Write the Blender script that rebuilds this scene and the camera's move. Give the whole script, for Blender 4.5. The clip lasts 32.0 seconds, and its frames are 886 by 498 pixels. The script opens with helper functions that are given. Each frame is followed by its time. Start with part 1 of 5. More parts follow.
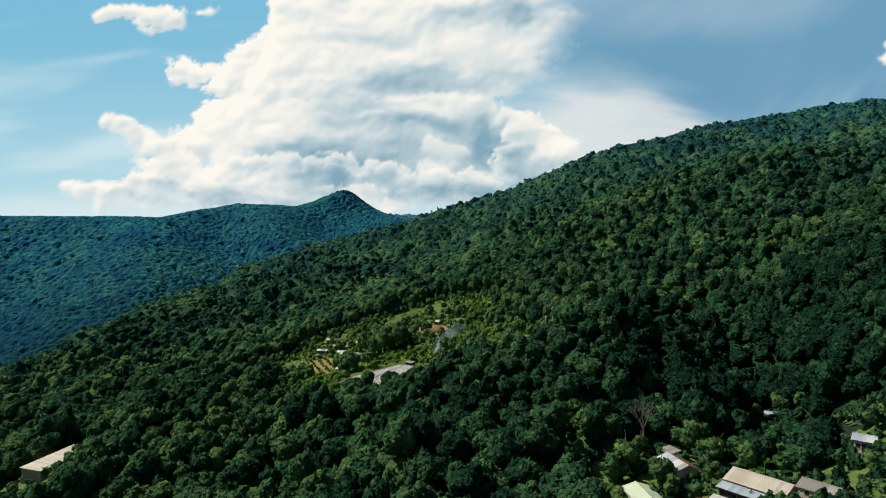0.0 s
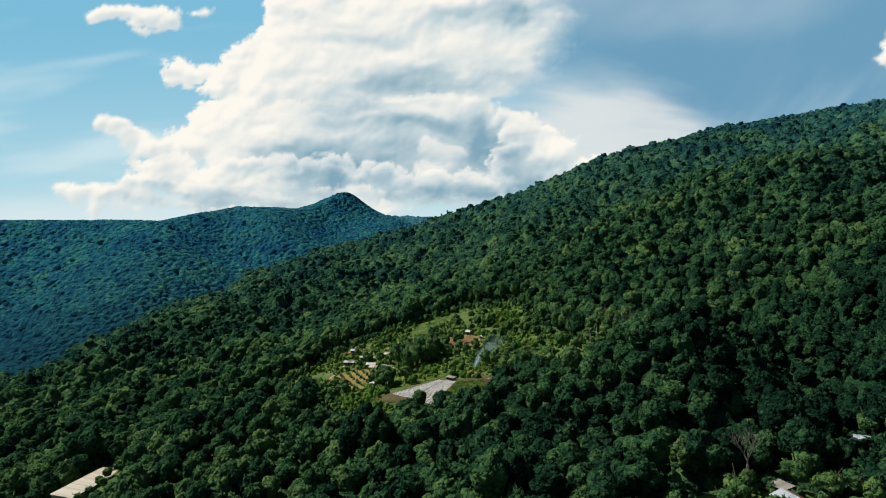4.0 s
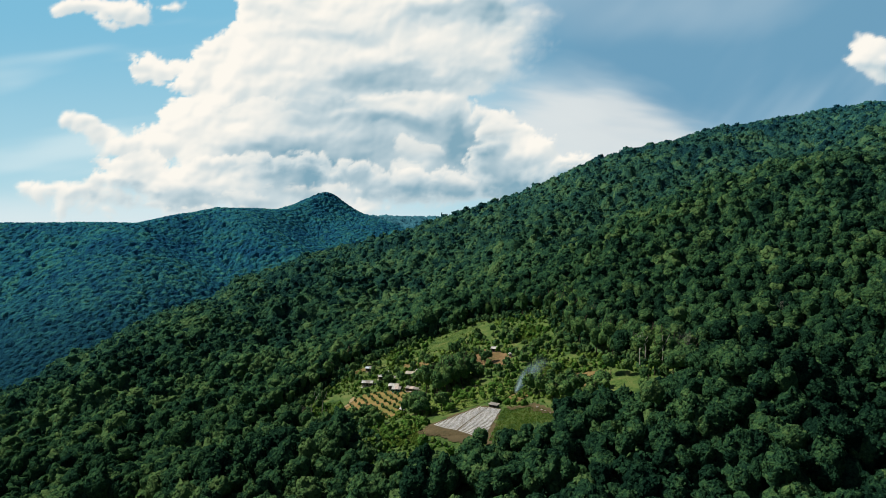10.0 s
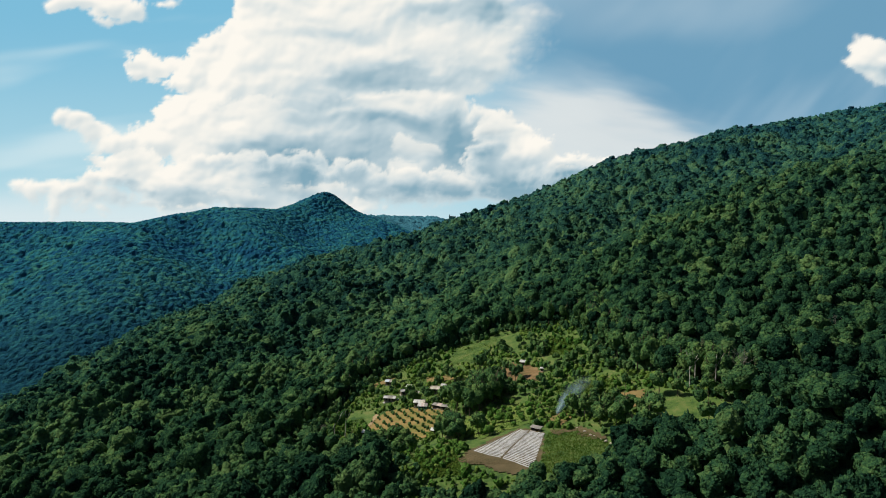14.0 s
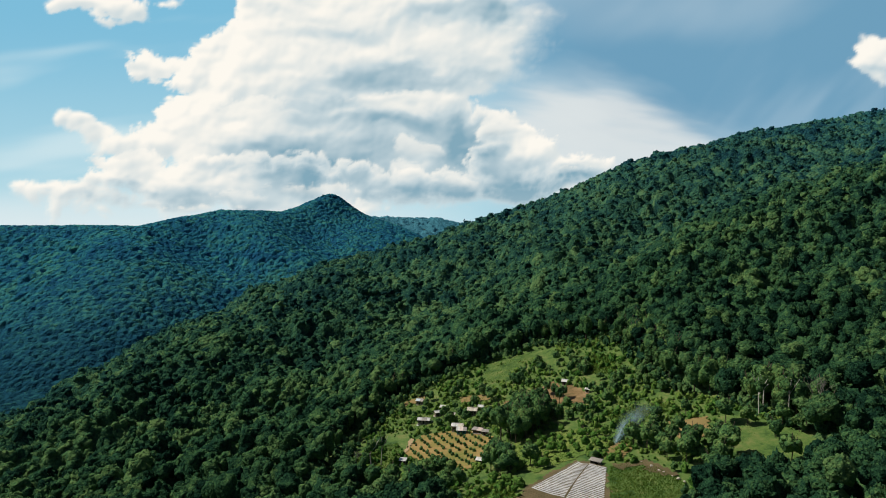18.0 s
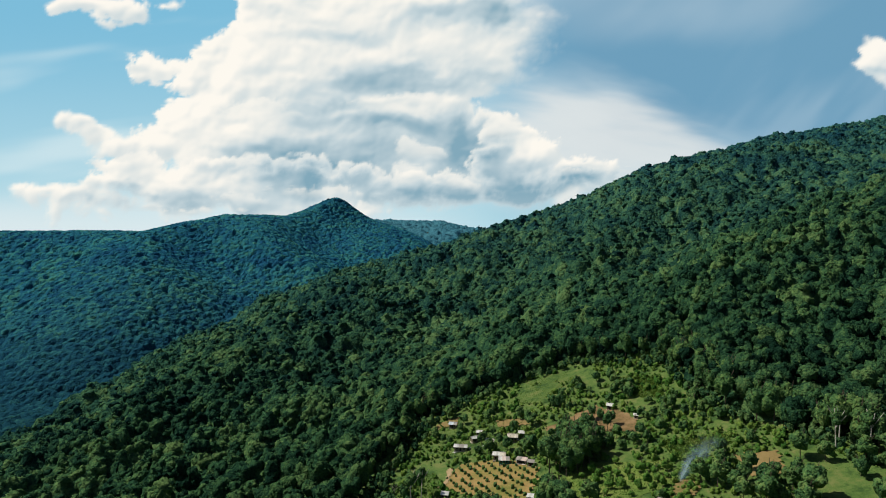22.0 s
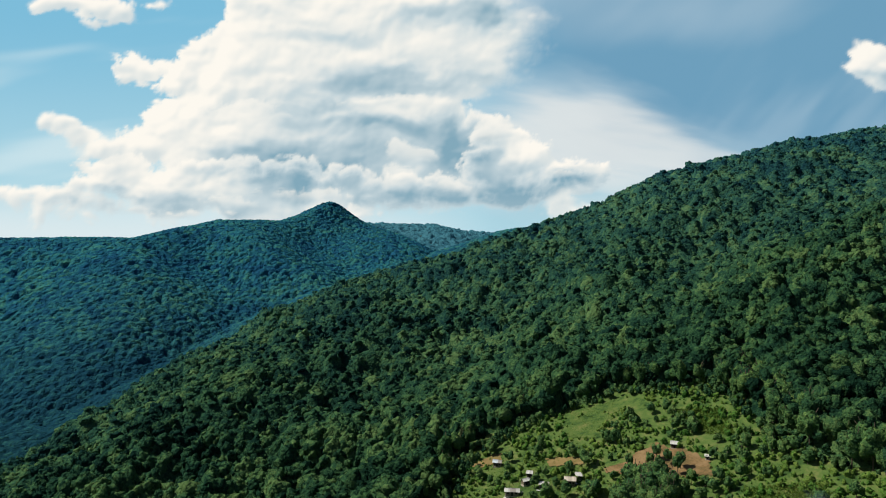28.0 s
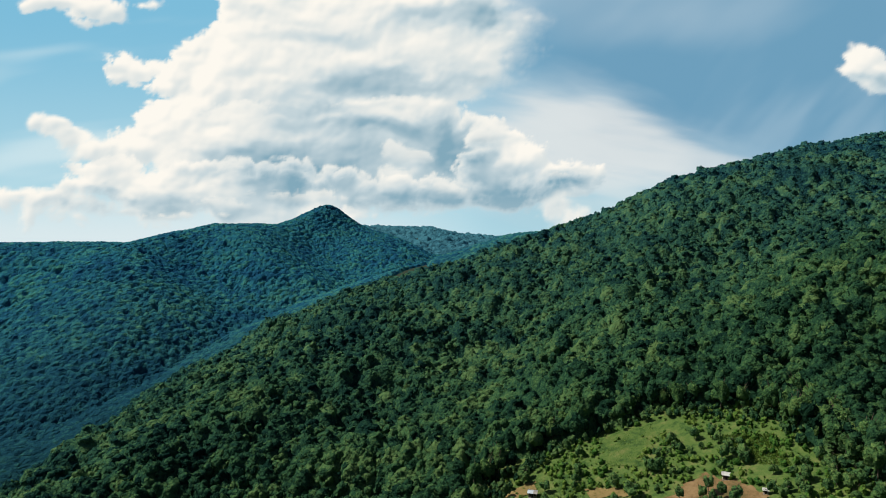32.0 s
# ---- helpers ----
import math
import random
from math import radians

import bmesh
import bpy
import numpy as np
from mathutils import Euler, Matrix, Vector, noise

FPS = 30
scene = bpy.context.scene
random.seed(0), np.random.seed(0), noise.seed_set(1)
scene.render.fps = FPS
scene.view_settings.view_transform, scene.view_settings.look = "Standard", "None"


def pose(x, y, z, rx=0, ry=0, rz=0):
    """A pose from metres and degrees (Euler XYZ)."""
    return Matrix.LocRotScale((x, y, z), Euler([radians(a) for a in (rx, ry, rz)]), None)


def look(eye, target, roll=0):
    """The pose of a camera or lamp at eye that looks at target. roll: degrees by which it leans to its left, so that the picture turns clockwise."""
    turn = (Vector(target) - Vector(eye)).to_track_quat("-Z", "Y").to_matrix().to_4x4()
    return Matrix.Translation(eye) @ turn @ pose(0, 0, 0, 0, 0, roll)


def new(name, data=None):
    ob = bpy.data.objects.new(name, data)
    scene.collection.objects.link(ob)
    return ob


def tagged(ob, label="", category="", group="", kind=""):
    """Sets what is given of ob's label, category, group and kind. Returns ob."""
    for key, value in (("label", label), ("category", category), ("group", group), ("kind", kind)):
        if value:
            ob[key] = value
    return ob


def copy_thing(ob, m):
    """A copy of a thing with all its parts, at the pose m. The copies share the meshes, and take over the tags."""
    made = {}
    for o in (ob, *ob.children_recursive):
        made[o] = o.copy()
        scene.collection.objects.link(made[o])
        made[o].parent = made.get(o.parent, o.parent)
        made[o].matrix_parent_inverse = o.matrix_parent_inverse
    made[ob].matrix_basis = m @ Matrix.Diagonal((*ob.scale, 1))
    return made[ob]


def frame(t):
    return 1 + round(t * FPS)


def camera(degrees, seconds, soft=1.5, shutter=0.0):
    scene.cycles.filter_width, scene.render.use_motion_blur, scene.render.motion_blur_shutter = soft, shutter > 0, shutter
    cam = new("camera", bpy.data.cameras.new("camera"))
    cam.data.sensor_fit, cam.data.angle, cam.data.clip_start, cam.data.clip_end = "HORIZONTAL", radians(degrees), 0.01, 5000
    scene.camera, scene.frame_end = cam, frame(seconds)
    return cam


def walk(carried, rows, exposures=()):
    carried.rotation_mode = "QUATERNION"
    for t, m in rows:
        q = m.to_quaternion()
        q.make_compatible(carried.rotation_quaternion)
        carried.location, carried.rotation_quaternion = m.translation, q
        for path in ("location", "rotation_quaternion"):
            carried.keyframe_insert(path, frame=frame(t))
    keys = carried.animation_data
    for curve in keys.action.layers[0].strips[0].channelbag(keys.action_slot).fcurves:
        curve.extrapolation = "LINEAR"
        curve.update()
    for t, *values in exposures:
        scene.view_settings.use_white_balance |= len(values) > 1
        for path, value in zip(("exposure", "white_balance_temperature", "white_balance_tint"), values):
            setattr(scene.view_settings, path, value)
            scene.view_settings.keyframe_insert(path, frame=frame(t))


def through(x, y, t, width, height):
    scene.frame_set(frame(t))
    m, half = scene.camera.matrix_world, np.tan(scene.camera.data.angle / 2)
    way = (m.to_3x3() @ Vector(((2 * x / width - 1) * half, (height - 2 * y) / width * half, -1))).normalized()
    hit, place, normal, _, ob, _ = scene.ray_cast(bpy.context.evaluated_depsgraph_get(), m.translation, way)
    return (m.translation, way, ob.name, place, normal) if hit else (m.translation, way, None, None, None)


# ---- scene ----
cam = camera(70.0, 32.0, 1.0)
PATH = [
    (0.0, pose(0.00, 0.00, 100.00, 87.976, -0.262, -0.004)),
    (1.0, pose(-6.17, 3.52, 101.34, 87.987, -0.270, -0.057)),
    (2.0, pose(-12.48, 6.84, 102.50, 87.971, -0.222, -0.090)),
    (3.0, pose(-18.80, 10.07, 103.51, 87.990, -0.107, -0.244)),
    (4.0, pose(-25.08, 13.69, 104.49, 88.023, -0.041, -0.579)),
    (5.0, pose(-31.16, 17.68, 105.52, 88.038, 0.085, -1.237)),
    (6.0, pose(-36.94, 21.96, 106.68, 88.028, 0.157, -1.747)),
    (7.0, pose(-42.36, 26.44, 108.02, 87.973, 0.156, -2.066)),
    (8.0, pose(-47.61, 31.09, 109.56, 87.925, 0.202, -2.396)),
    (9.0, pose(-52.78, 35.99, 111.17, 87.852, 0.210, -2.728)),
    (10.0, pose(-57.90, 41.28, 112.69, 87.815, 0.158, -3.054)),
    (11.0, pose(-62.92, 46.93, 114.03, 87.756, 0.081, -3.285)),
    (12.0, pose(-67.75, 52.77, 115.15, 87.764, 0.033, -3.472)),
    (13.0, pose(-72.25, 58.60, 116.09, 87.749, -0.006, -3.557)),
    (14.0, pose(-76.71, 64.47, 117.12, 87.748, -0.076, -3.570)),
    (15.0, pose(-81.42, 70.48, 118.49, 87.775, -0.098, -3.542)),
    (16.0, pose(-86.34, 76.51, 120.07, 87.776, -0.097, -3.545)),
    (17.0, pose(-91.44, 82.48, 121.71, 87.752, -0.067, -3.570)),
    (18.0, pose(-96.65, 88.33, 123.38, 87.772, -0.060, -3.579)),
    (19.0, pose(-101.80, 93.98, 125.05, 87.819, -0.058, -3.613)),
    (20.0, pose(-106.75, 99.48, 126.79, 87.853, -0.077, -3.636)),
    (21.0, pose(-111.56, 105.05, 128.66, 87.893, -0.072, -3.632)),
    (22.0, pose(-116.29, 110.63, 130.56, 87.914, -0.022, -3.664)),
    (23.0, pose(-120.98, 116.17, 132.43, 87.929, -0.019, -3.726)),
    (24.0, pose(-125.70, 121.77, 134.21, 87.958, -0.035, -3.900)),
    (25.0, pose(-130.49, 127.51, 135.82, 87.986, -0.014, -4.173)),
    (26.0, pose(-135.23, 133.43, 137.35, 87.949, 0.005, -4.431)),
    (27.0, pose(-139.94, 139.49, 138.89, 87.990, 0.035, -4.677)),
    (28.0, pose(-144.58, 145.63, 140.47, 88.023, 0.057, -4.863)),
    (29.0, pose(-149.14, 151.77, 142.09, 88.056, 0.075, -5.055)),
    (30.0, pose(-153.64, 157.90, 143.73, 88.066, 0.085, -5.207)),
    (31.0, pose(-158.10, 164.01, 145.41, 88.078, 0.073, -5.416)),
    (32.0, pose(-162.56, 170.14, 147.13, 88.130, 0.033, -5.571)),
]
walk(cam, PATH)

# ---- sun, sky, exposure ----
SUN_TO = Vector((-0.66, 0.20, 0.80)).normalized()
world = bpy.data.worlds.new("world")
scene.world = world
world.use_nodes = True
sky = world.node_tree.nodes.new("ShaderNodeTexSky")
sky.sky_type, sky.sun_disc = "NISHITA", False
sky.sun_elevation, sky.sun_rotation = math.asin(SUN_TO.z), math.atan2(SUN_TO.x, SUN_TO.y)
world.node_tree.links.new(sky.outputs[0], world.node_tree.nodes["Background"].inputs[0])
world.node_tree.nodes["Background"].inputs[1].default_value = 0.05
sun_data = bpy.data.lights.new("sun", "SUN")
sun_data.energy, sun_data.angle, sun_data.color = 5.0, radians(0.5), (1.0, 0.94, 0.80)
sun = new("sun", sun_data)
sun.matrix_world = look(SUN_TO * 1000, (0, 0, 0))
scene.view_settings.exposure = 0.0


# ---- small tools ----
def lattice(seed, n=64):
    return np.random.default_rng(seed).random((n, n))


def value_noise(x, y, seed):
    """Smooth noise from 0 to 1, one cell per unit."""
    table = lattice(seed)
    xi, yi = np.floor(x).astype(int), np.floor(y).astype(int)
    fx, fy = x - xi, y - yi
    fx, fy = fx * fx * (3 - 2 * fx), fy * fy * (3 - 2 * fy)
    a, b = table[xi % 64, yi % 64], table[(xi + 1) % 64, yi % 64]
    c, d = table[xi % 64, (yi + 1) % 64], table[(xi + 1) % 64, (yi + 1) % 64]
    return (a * (1 - fx) + b * fx) * (1 - fy) + (c * (1 - fx) + d * fx) * fy


def fbm(x, y, seed, octaves=5, gain=0.5):
    """Layered noise, about -1 to 1."""
    total, amp, norm = 0, 1.0, 0.0
    for k in range(octaves):
        total = total + amp * (2 * value_noise(x * 2 ** k + 7.3 * k, y * 2 ** k - 3.1 * k, seed + k) - 1)
        norm, amp = norm + amp, amp * gain
    return total / norm


def steps(a, b, v):
    f = np.clip((v - a) / (b - a), 0, 1)
    return f * f * (3 - 2 * f)


def mesh_object(name, verts, faces, material, parent=None, smooth=False):
    """One mesh object from arrays of corners and of equal-sided faces."""
    verts, faces = np.asarray(verts, np.float32), np.asarray(faces, np.int32)
    me = bpy.data.meshes.new(name)
    me.vertices.add(len(verts))
    me.vertices.foreach_set("co", verts.ravel())
    k = faces.shape[1]
    me.loops.add(faces.size)
    me.loops.foreach_set("vertex_index", faces.ravel())
    me.polygons.add(len(faces))
    me.polygons.foreach_set("loop_start", np.arange(len(faces), dtype=np.int32) * k)
    me.update(calc_edges=True)
    if smooth:
        me.polygons.foreach_set("use_smooth", np.ones(len(faces), bool))
    me.materials.append(material)
    ob = new(name, me)
    ob.parent = parent
    return ob


def inside(poly, x, y):
    """Whether points lie in a polygon."""
    hit = np.zeros(np.shape(x), bool)
    for (x0, y0), (x1, y1) in zip(poly, poly[1:] + poly[:1]):
        cross = (y0 > y) != (y1 > y)
        hit ^= cross & (x < (x1 - x0) * (y - y0) / ((y1 - y0) or 1e-9) + x0)
    return hit


def height_at(x, y):
    return float(ground_height(np.array([x]), np.array([y]))[0])


# ---- materials ----
def material(name):
    m = bpy.data.materials.new(name)
    m.use_nodes = True
    return m, m.node_tree.nodes, m.node_tree.links, m.node_tree.nodes["Principled BSDF"]


def noise_node(nodes, links, scale, detail=6, rough=0.6, space="Object"):
    co, n = nodes.new("ShaderNodeTexCoord"), nodes.new("ShaderNodeTexNoise")
    links.new(co.outputs[space], n.inputs["Vector"])
    n.inputs["Scale"].default_value, n.inputs["Detail"].default_value, n.inputs["Roughness"].default_value = scale, detail, rough
    return n


def ramp_node(nodes, links, source, stops):
    r = nodes.new("ShaderNodeValToRGB")
    links.new(source, r.inputs[0])
    while len(r.color_ramp.elements) < len(stops):
        r.color_ramp.elements.new(0.5)
    for e, (p, c) in zip(r.color_ramp.elements, stops):
        e.position, e.color = p, (*c, 1)
    return r


def mix_node(nodes, links, a, b, fac, mode="MIX"):
    m = nodes.new("ShaderNodeMix")
    m.data_type, m.blend_type = "RGBA", mode
    if isinstance(fac, float):
        m.inputs[0].default_value = fac
    else:
        links.new(fac, m.inputs[0])
    links.new(a, m.inputs[6])
    links.new(b, m.inputs[7])
    return m.outputs[2]


def mottled(name, stops, scale, fine=None, roughness=0.9, bump=0.3, gloss=0.2, bump_distance=0.1):
    """A matt surface whose colour wanders between the stops, at two scales, with fine relief."""
    m, nodes, links, b = material(name)
    big = noise_node(nodes, links, scale)
    small = noise_node(nodes, links, fine or scale * 9, 8, 0.7)
    mixed = nodes.new("ShaderNodeMath")
    mixed.operation = "MULTIPLY_ADD"
    links.new(small.outputs[0], mixed.inputs[0])
    mixed.inputs[1].default_value = 0.55
    sub = nodes.new("ShaderNodeMath")
    sub.operation = "MULTIPLY_ADD"
    links.new(big.outputs[0], sub.inputs[0])
    sub.inputs[1].default_value, sub.inputs[2].default_value = 0.9, -0.22
    links.new(sub.outputs[0], mixed.inputs[2])
    r = ramp_node(nodes, links, mixed.outputs[0], stops)
    links.new(r.outputs[0], b.inputs["Base Color"])
    b.inputs["Roughness"].default_value = roughness
    b.inputs["Specular IOR Level"].default_value = gloss
    if bump:
        bm = nodes.new("ShaderNodeBump")
        bm.inputs["Strength"].default_value, bm.inputs["Distance"].default_value = bump, bump_distance
        links.new(small.outputs[0], bm.inputs["Height"])
        links.new(bm.outputs[0], b.inputs["Normal"])
    return m


def foliage(name, stops, haze_stops=None, through=0.28, own=0.0, leafy=0.42, relief=1.0):
    """Leaves: colour by each plant's own tone and each spray's own chance, with some light let through; rounded leaf clumps and single sprays as relief."""
    m, nodes, links, b = material(name)

    def sum_of(a, factor, c):
        n = nodes.new("ShaderNodeMath")
        n.operation = "MULTIPLY_ADD"
        links.new(a, n.inputs[0])
        n.inputs[1].default_value = factor
        if isinstance(c, float):
            n.inputs[2].default_value = c
        else:
            links.new(c, n.inputs[2])
        return n.outputs[0]

    tone, geo = nodes.new("ShaderNodeAttribute"), nodes.new("ShaderNodeNewGeometry")
    tone.attribute_name = "tone"
    value = sum_of(geo.outputs["Random Per Island"], 0.22, sum_of(tone.outputs["Fac"], 1.0, -0.11))
    if own:
        value = sum_of(nodes.new("ShaderNodeObjectInfo").outputs["Random"], own, value)
    spray = noise_node(nodes, links, leafy * 2.2, 2, 0.6)
    co, clump = nodes.new("ShaderNodeTexCoord"), nodes.new("ShaderNodeTexVoronoi")
    bent = noise_node(nodes, links, leafy * 1.2, 2, 0.5)
    add = nodes.new("ShaderNodeVectorMath")
    add.operation = "MULTIPLY_ADD"
    links.new(bent.outputs["Color"], add.inputs[0])
    add.inputs[1].default_value = (0.9 / leafy,) * 3
    links.new(co.outputs["Object"], add.inputs[2])
    links.new(add.outputs[0], clump.inputs["Vector"])
    clump.inputs["Scale"].default_value = leafy
    split = nodes.new("ShaderNodeSeparateColor")
    links.new(clump.outputs["Color"], split.inputs[0])
    value = sum_of(split.outputs[0], 0.36, sum_of(spray.outputs[0], 1.1, sum_of(value, 1.0, -0.73)))
    r = ramp_node(nodes, links, value, stops)
    colour = r.outputs[0]
    # distance haze is mixed into the leaf colour itself
    if haze_stops:
        haze = nodes.new("ShaderNodeAttribute")
        haze.attribute_name = "haze"
        colour = mix_node(nodes, links, colour, ramp_node(nodes, links, value, haze_stops).outputs[0], haze.outputs["Fac"])
    links.new(colour, b.inputs["Base Color"])
    b.inputs["Roughness"].default_value = 0.7
    b.inputs["Specular IOR Level"].default_value = 0.0
    t, mix = nodes.new("ShaderNodeBsdfTranslucent"), nodes.new("ShaderNodeMixShader")
    links.new(colour, t.inputs[0])
    mix.inputs[0].default_value = through
    links.new(b.outputs[0], mix.inputs[1])
    links.new(t.outputs[0], mix.inputs[2])
    bump = nodes.new("ShaderNodeBump")
    bump.inputs["Strength"].default_value, bump.inputs["Distance"].default_value = 1.0, 0.60 * relief / leafy
    links.new(sum_of(clump.outputs["Distance"], -1.0, sum_of(spray.outputs[0], 0.55, 0.0)), bump.inputs["Height"])
    links.new(bump.outputs[0], b.inputs["Normal"])
    links.new(mix.outputs[0], nodes["Material Output"].inputs[0])
    return m


GREENS = ((0.0, (0.008, 0.029, 0.019)), (0.35, (0.025, 0.075, 0.038)), (0.7, (0.058, 0.133, 0.052)), (1.0, (0.112, 0.194, 0.070)))
TREE_GREENS = ((0.0, (0.014, 0.044, 0.024)), (0.35, (0.042, 0.108, 0.045)), (0.7, (0.092, 0.184, 0.060)), (1.0, (0.170, 0.250, 0.080)))
# leaf colours with air haze painted in: far hills, then the last ridge
HAZE_GREENS = ((0.0, (0.014, 0.088, 0.178)), (0.45, (0.022, 0.145, 0.212)), (1.0, (0.052, 0.218, 0.188)))
PALE_HAZE_GREENS = ((0.0, (0.045, 0.175, 0.250)), (1.0, (0.080, 0.255, 0.330)))
LEAF = foliage("leaf", GREENS, HAZE_GREENS, leafy=0.75, relief=1.25)
HILL_LEAF = foliage("hill_leaf", GREENS, HAZE_GREENS, leafy=0.36)
FAR_LEAF = foliage("far_leaf", GREENS, HAZE_GREENS, leafy=0.11, through=0.25, relief=0.75)
PALE_HAZE_LEAF = foliage("pale_haze_leaf", PALE_HAZE_GREENS, leafy=0.12)
BRIGHT_LEAF = foliage("bright_leaf", ((0.0, (0.028, 0.094, 0.022)), (0.5, (0.076, 0.182, 0.036)), (1.0, (0.165, 0.255, 0.056))), own=0.2, leafy=1.4)
GRASS_BLADE = foliage("grass_blade", ((0.0, (0.054, 0.126, 0.022)), (0.5, (0.120, 0.204, 0.036)), (1.0, (0.190, 0.215, 0.055))), through=0.5, leafy=2.0)
TREE_LEAF = foliage("tree_leaf", TREE_GREENS, own=0.25, leafy=1.0)
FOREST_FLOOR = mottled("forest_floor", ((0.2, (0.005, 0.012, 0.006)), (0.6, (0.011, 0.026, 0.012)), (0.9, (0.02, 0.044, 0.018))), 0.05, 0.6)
GRASS = mottled("grass", ((0.38, (0.030, 0.072, 0.016)), (0.47, (0.066, 0.120, 0.026)), (0.54, (0.080, 0.132, 0.031)), (0.66, (0.130, 0.152, 0.048))), 0.11, 0.5, bump=0.8, bump_distance=0.5)
ORCHARD_GRASS = mottled("orchard_grass", ((0.15, (0.044, 0.092, 0.018)), (0.5, (0.100, 0.158, 0.030)), (0.85, (0.190, 0.205, 0.055))), 0.12, 1.2, bump=0.6, bump_distance=0.4)
RED_SOIL = mottled("red_soil", ((0.38, (0.095, 0.078, 0.030)), (0.5, (0.165, 0.105, 0.047)), (0.65, (0.230, 0.155, 0.078))), 0.12, 1.1, bump=0.5)
TAN_SOIL = mottled("tan_soil", ((0.2, (0.10, 0.10, 0.030)), (0.5, (0.195, 0.140, 0.055)), (0.85, (0.26, 0.20, 0.09))), 0.11, 1.0, bump=0.5)
OCHRE_SOIL = mottled("ochre_soil", ((0.3, (0.090, 0.112, 0.022)), (0.45, (0.175, 0.150, 0.042)), (0.6, (0.245, 0.165, 0.062)), (0.8, (0.31, 0.225, 0.095))), 0.08, 0.8, bump=0.5)
BROWN_SOIL = mottled("brown_soil", ((0.2, (0.048, 0.046, 0.020)), (0.5, (0.092, 0.072, 0.036)), (0.85, (0.150, 0.115, 0.062))), 0.15, 1.4, bump=0.7)
DIRT_TRACK = mottled("dirt_track", ((0.3, (0.22, 0.155, 0.08)), (0.7, (0.36, 0.27, 0.16))), 0.4, 3)
BARK = mottled("bark", ((0.2, (0.05, 0.04, 0.03)), (0.8, (0.14, 0.115, 0.085))), 0.8, 6, bump=0.8)
PALE_BARK = mottled("pale_bark", ((0.2, (0.30, 0.28, 0.25)), (0.8, (0.52, 0.50, 0.45))), 0.8, 6, bump=0.8)
GREY_BARK = mottled("grey_bark", ((0.3, (0.11, 0.105, 0.09)), (0.7, (0.24, 0.23, 0.20))), 0.8, 6, bump=0.8)
PLASTIC = mottled("silver_plastic_mulch", ((0.3, (0.27, 0.28, 0.30)), (0.7, (0.52, 0.53, 0.55))), 0.3, 3, roughness=0.4, gloss=0.5, bump=0.3)
STONE = mottled("pale_stone", ((0.2, (0.30, 0.27, 0.23)), (0.8, (0.52, 0.48, 0.42))), 0.8, 5)
PLANK = mottled("weathered_planks", ((0.2, (0.10, 0.08, 0.06)), (0.8, (0.24, 0.20, 0.15))), 0.7, 7)
BLOCK = mottled("bare_block_wall", ((0.2, (0.34, 0.29, 0.24)), (0.8, (0.52, 0.46, 0.39))), 0.5, 6)
TEAL_WALL = mottled("teal_boards", ((0.2, (0.03, 0.16, 0.13)), (0.8, (0.06, 0.26, 0.21))), 0.5, 6)
# near-black paint for the indoor shade behind doors and windows
OPENING_SHADE = mottled("opening_shade", ((0.2, (0.012, 0.011, 0.010)), (0.8, (0.03, 0.028, 0.025))), 1.0, 5)


def roofing(name, stops, metal=0.0, roughness=0.5):
    """Sheet roofing: stained along the fall, each sheet a little different."""
    m, nodes, links, b = material(name)
    stain = noise_node(nodes, links, 0.6, 8, 0.7)
    info, mixed = nodes.new("ShaderNodeObjectInfo"), nodes.new("ShaderNodeMath")
    mixed.operation = "MULTIPLY_ADD"
    links.new(info.outputs["Random"], mixed.inputs[0])
    mixed.inputs[1].default_value = 0.35
    shift = nodes.new("ShaderNodeMath")
    shift.operation = "SUBTRACT"
    links.new(stain.outputs[0], shift.inputs[0])
    shift.inputs[1].default_value = 0.17
    links.new(shift.outputs[0], mixed.inputs[2])
    r = ramp_node(nodes, links, mixed.outputs[0], stops)
    links.new(r.outputs[0], b.inputs["Base Color"])
    b.inputs["Roughness"].default_value, b.inputs["Metallic"].default_value = roughness, metal
    return m


CREAM_SHEET = roofing("cream_sheet", ((0.25, (0.33, 0.29, 0.23)), (0.5, (0.47, 0.42, 0.35)), (0.75, (0.56, 0.52, 0.45))))
BLUE_SHEET = roofing("blue_grey_sheet", ((0.2, (0.30, 0.36, 0.42)), (0.5, (0.46, 0.53, 0.60)), (0.8, (0.62, 0.68, 0.73))), 0.3, 0.4)
RUST_SHEET = roofing("rusty_sheet", ((0.2, (0.11, 0.045, 0.03)), (0.5, (0.20, 0.085, 0.05)), (0.8, (0.30, 0.15, 0.10))))
GREY_SHEET = roofing("grey_sheet", ((0.2, (0.16, 0.15, 0.14)), (0.5, (0.27, 0.25, 0.23)), (0.8, (0.40, 0.37, 0.34))))
WHITE_SHEET = roofing("white_sheet", ((0.2, (0.34, 0.34, 0.33)), (0.5, (0.48, 0.48, 0.47)), (0.8, (0.64, 0.64, 0.63))))
GREEN_SHEET = roofing("pale_green_sheet", ((0.2, (0.40, 0.48, 0.34)), (0.5, (0.50, 0.58, 0.43)), (0.8, (0.60, 0.66, 0.53))))
PINK_SHEET = roofing("pinkish_sheet", ((0.2, (0.40, 0.30, 0.27)), (0.5, (0.55, 0.45, 0.41)), (0.8, (0.66, 0.58, 0.54))))

# ---- the land ----
def soft(v, w):
    """A ramp that starts gently over about w metres."""
    return w * np.logaddexp(0, v / w)


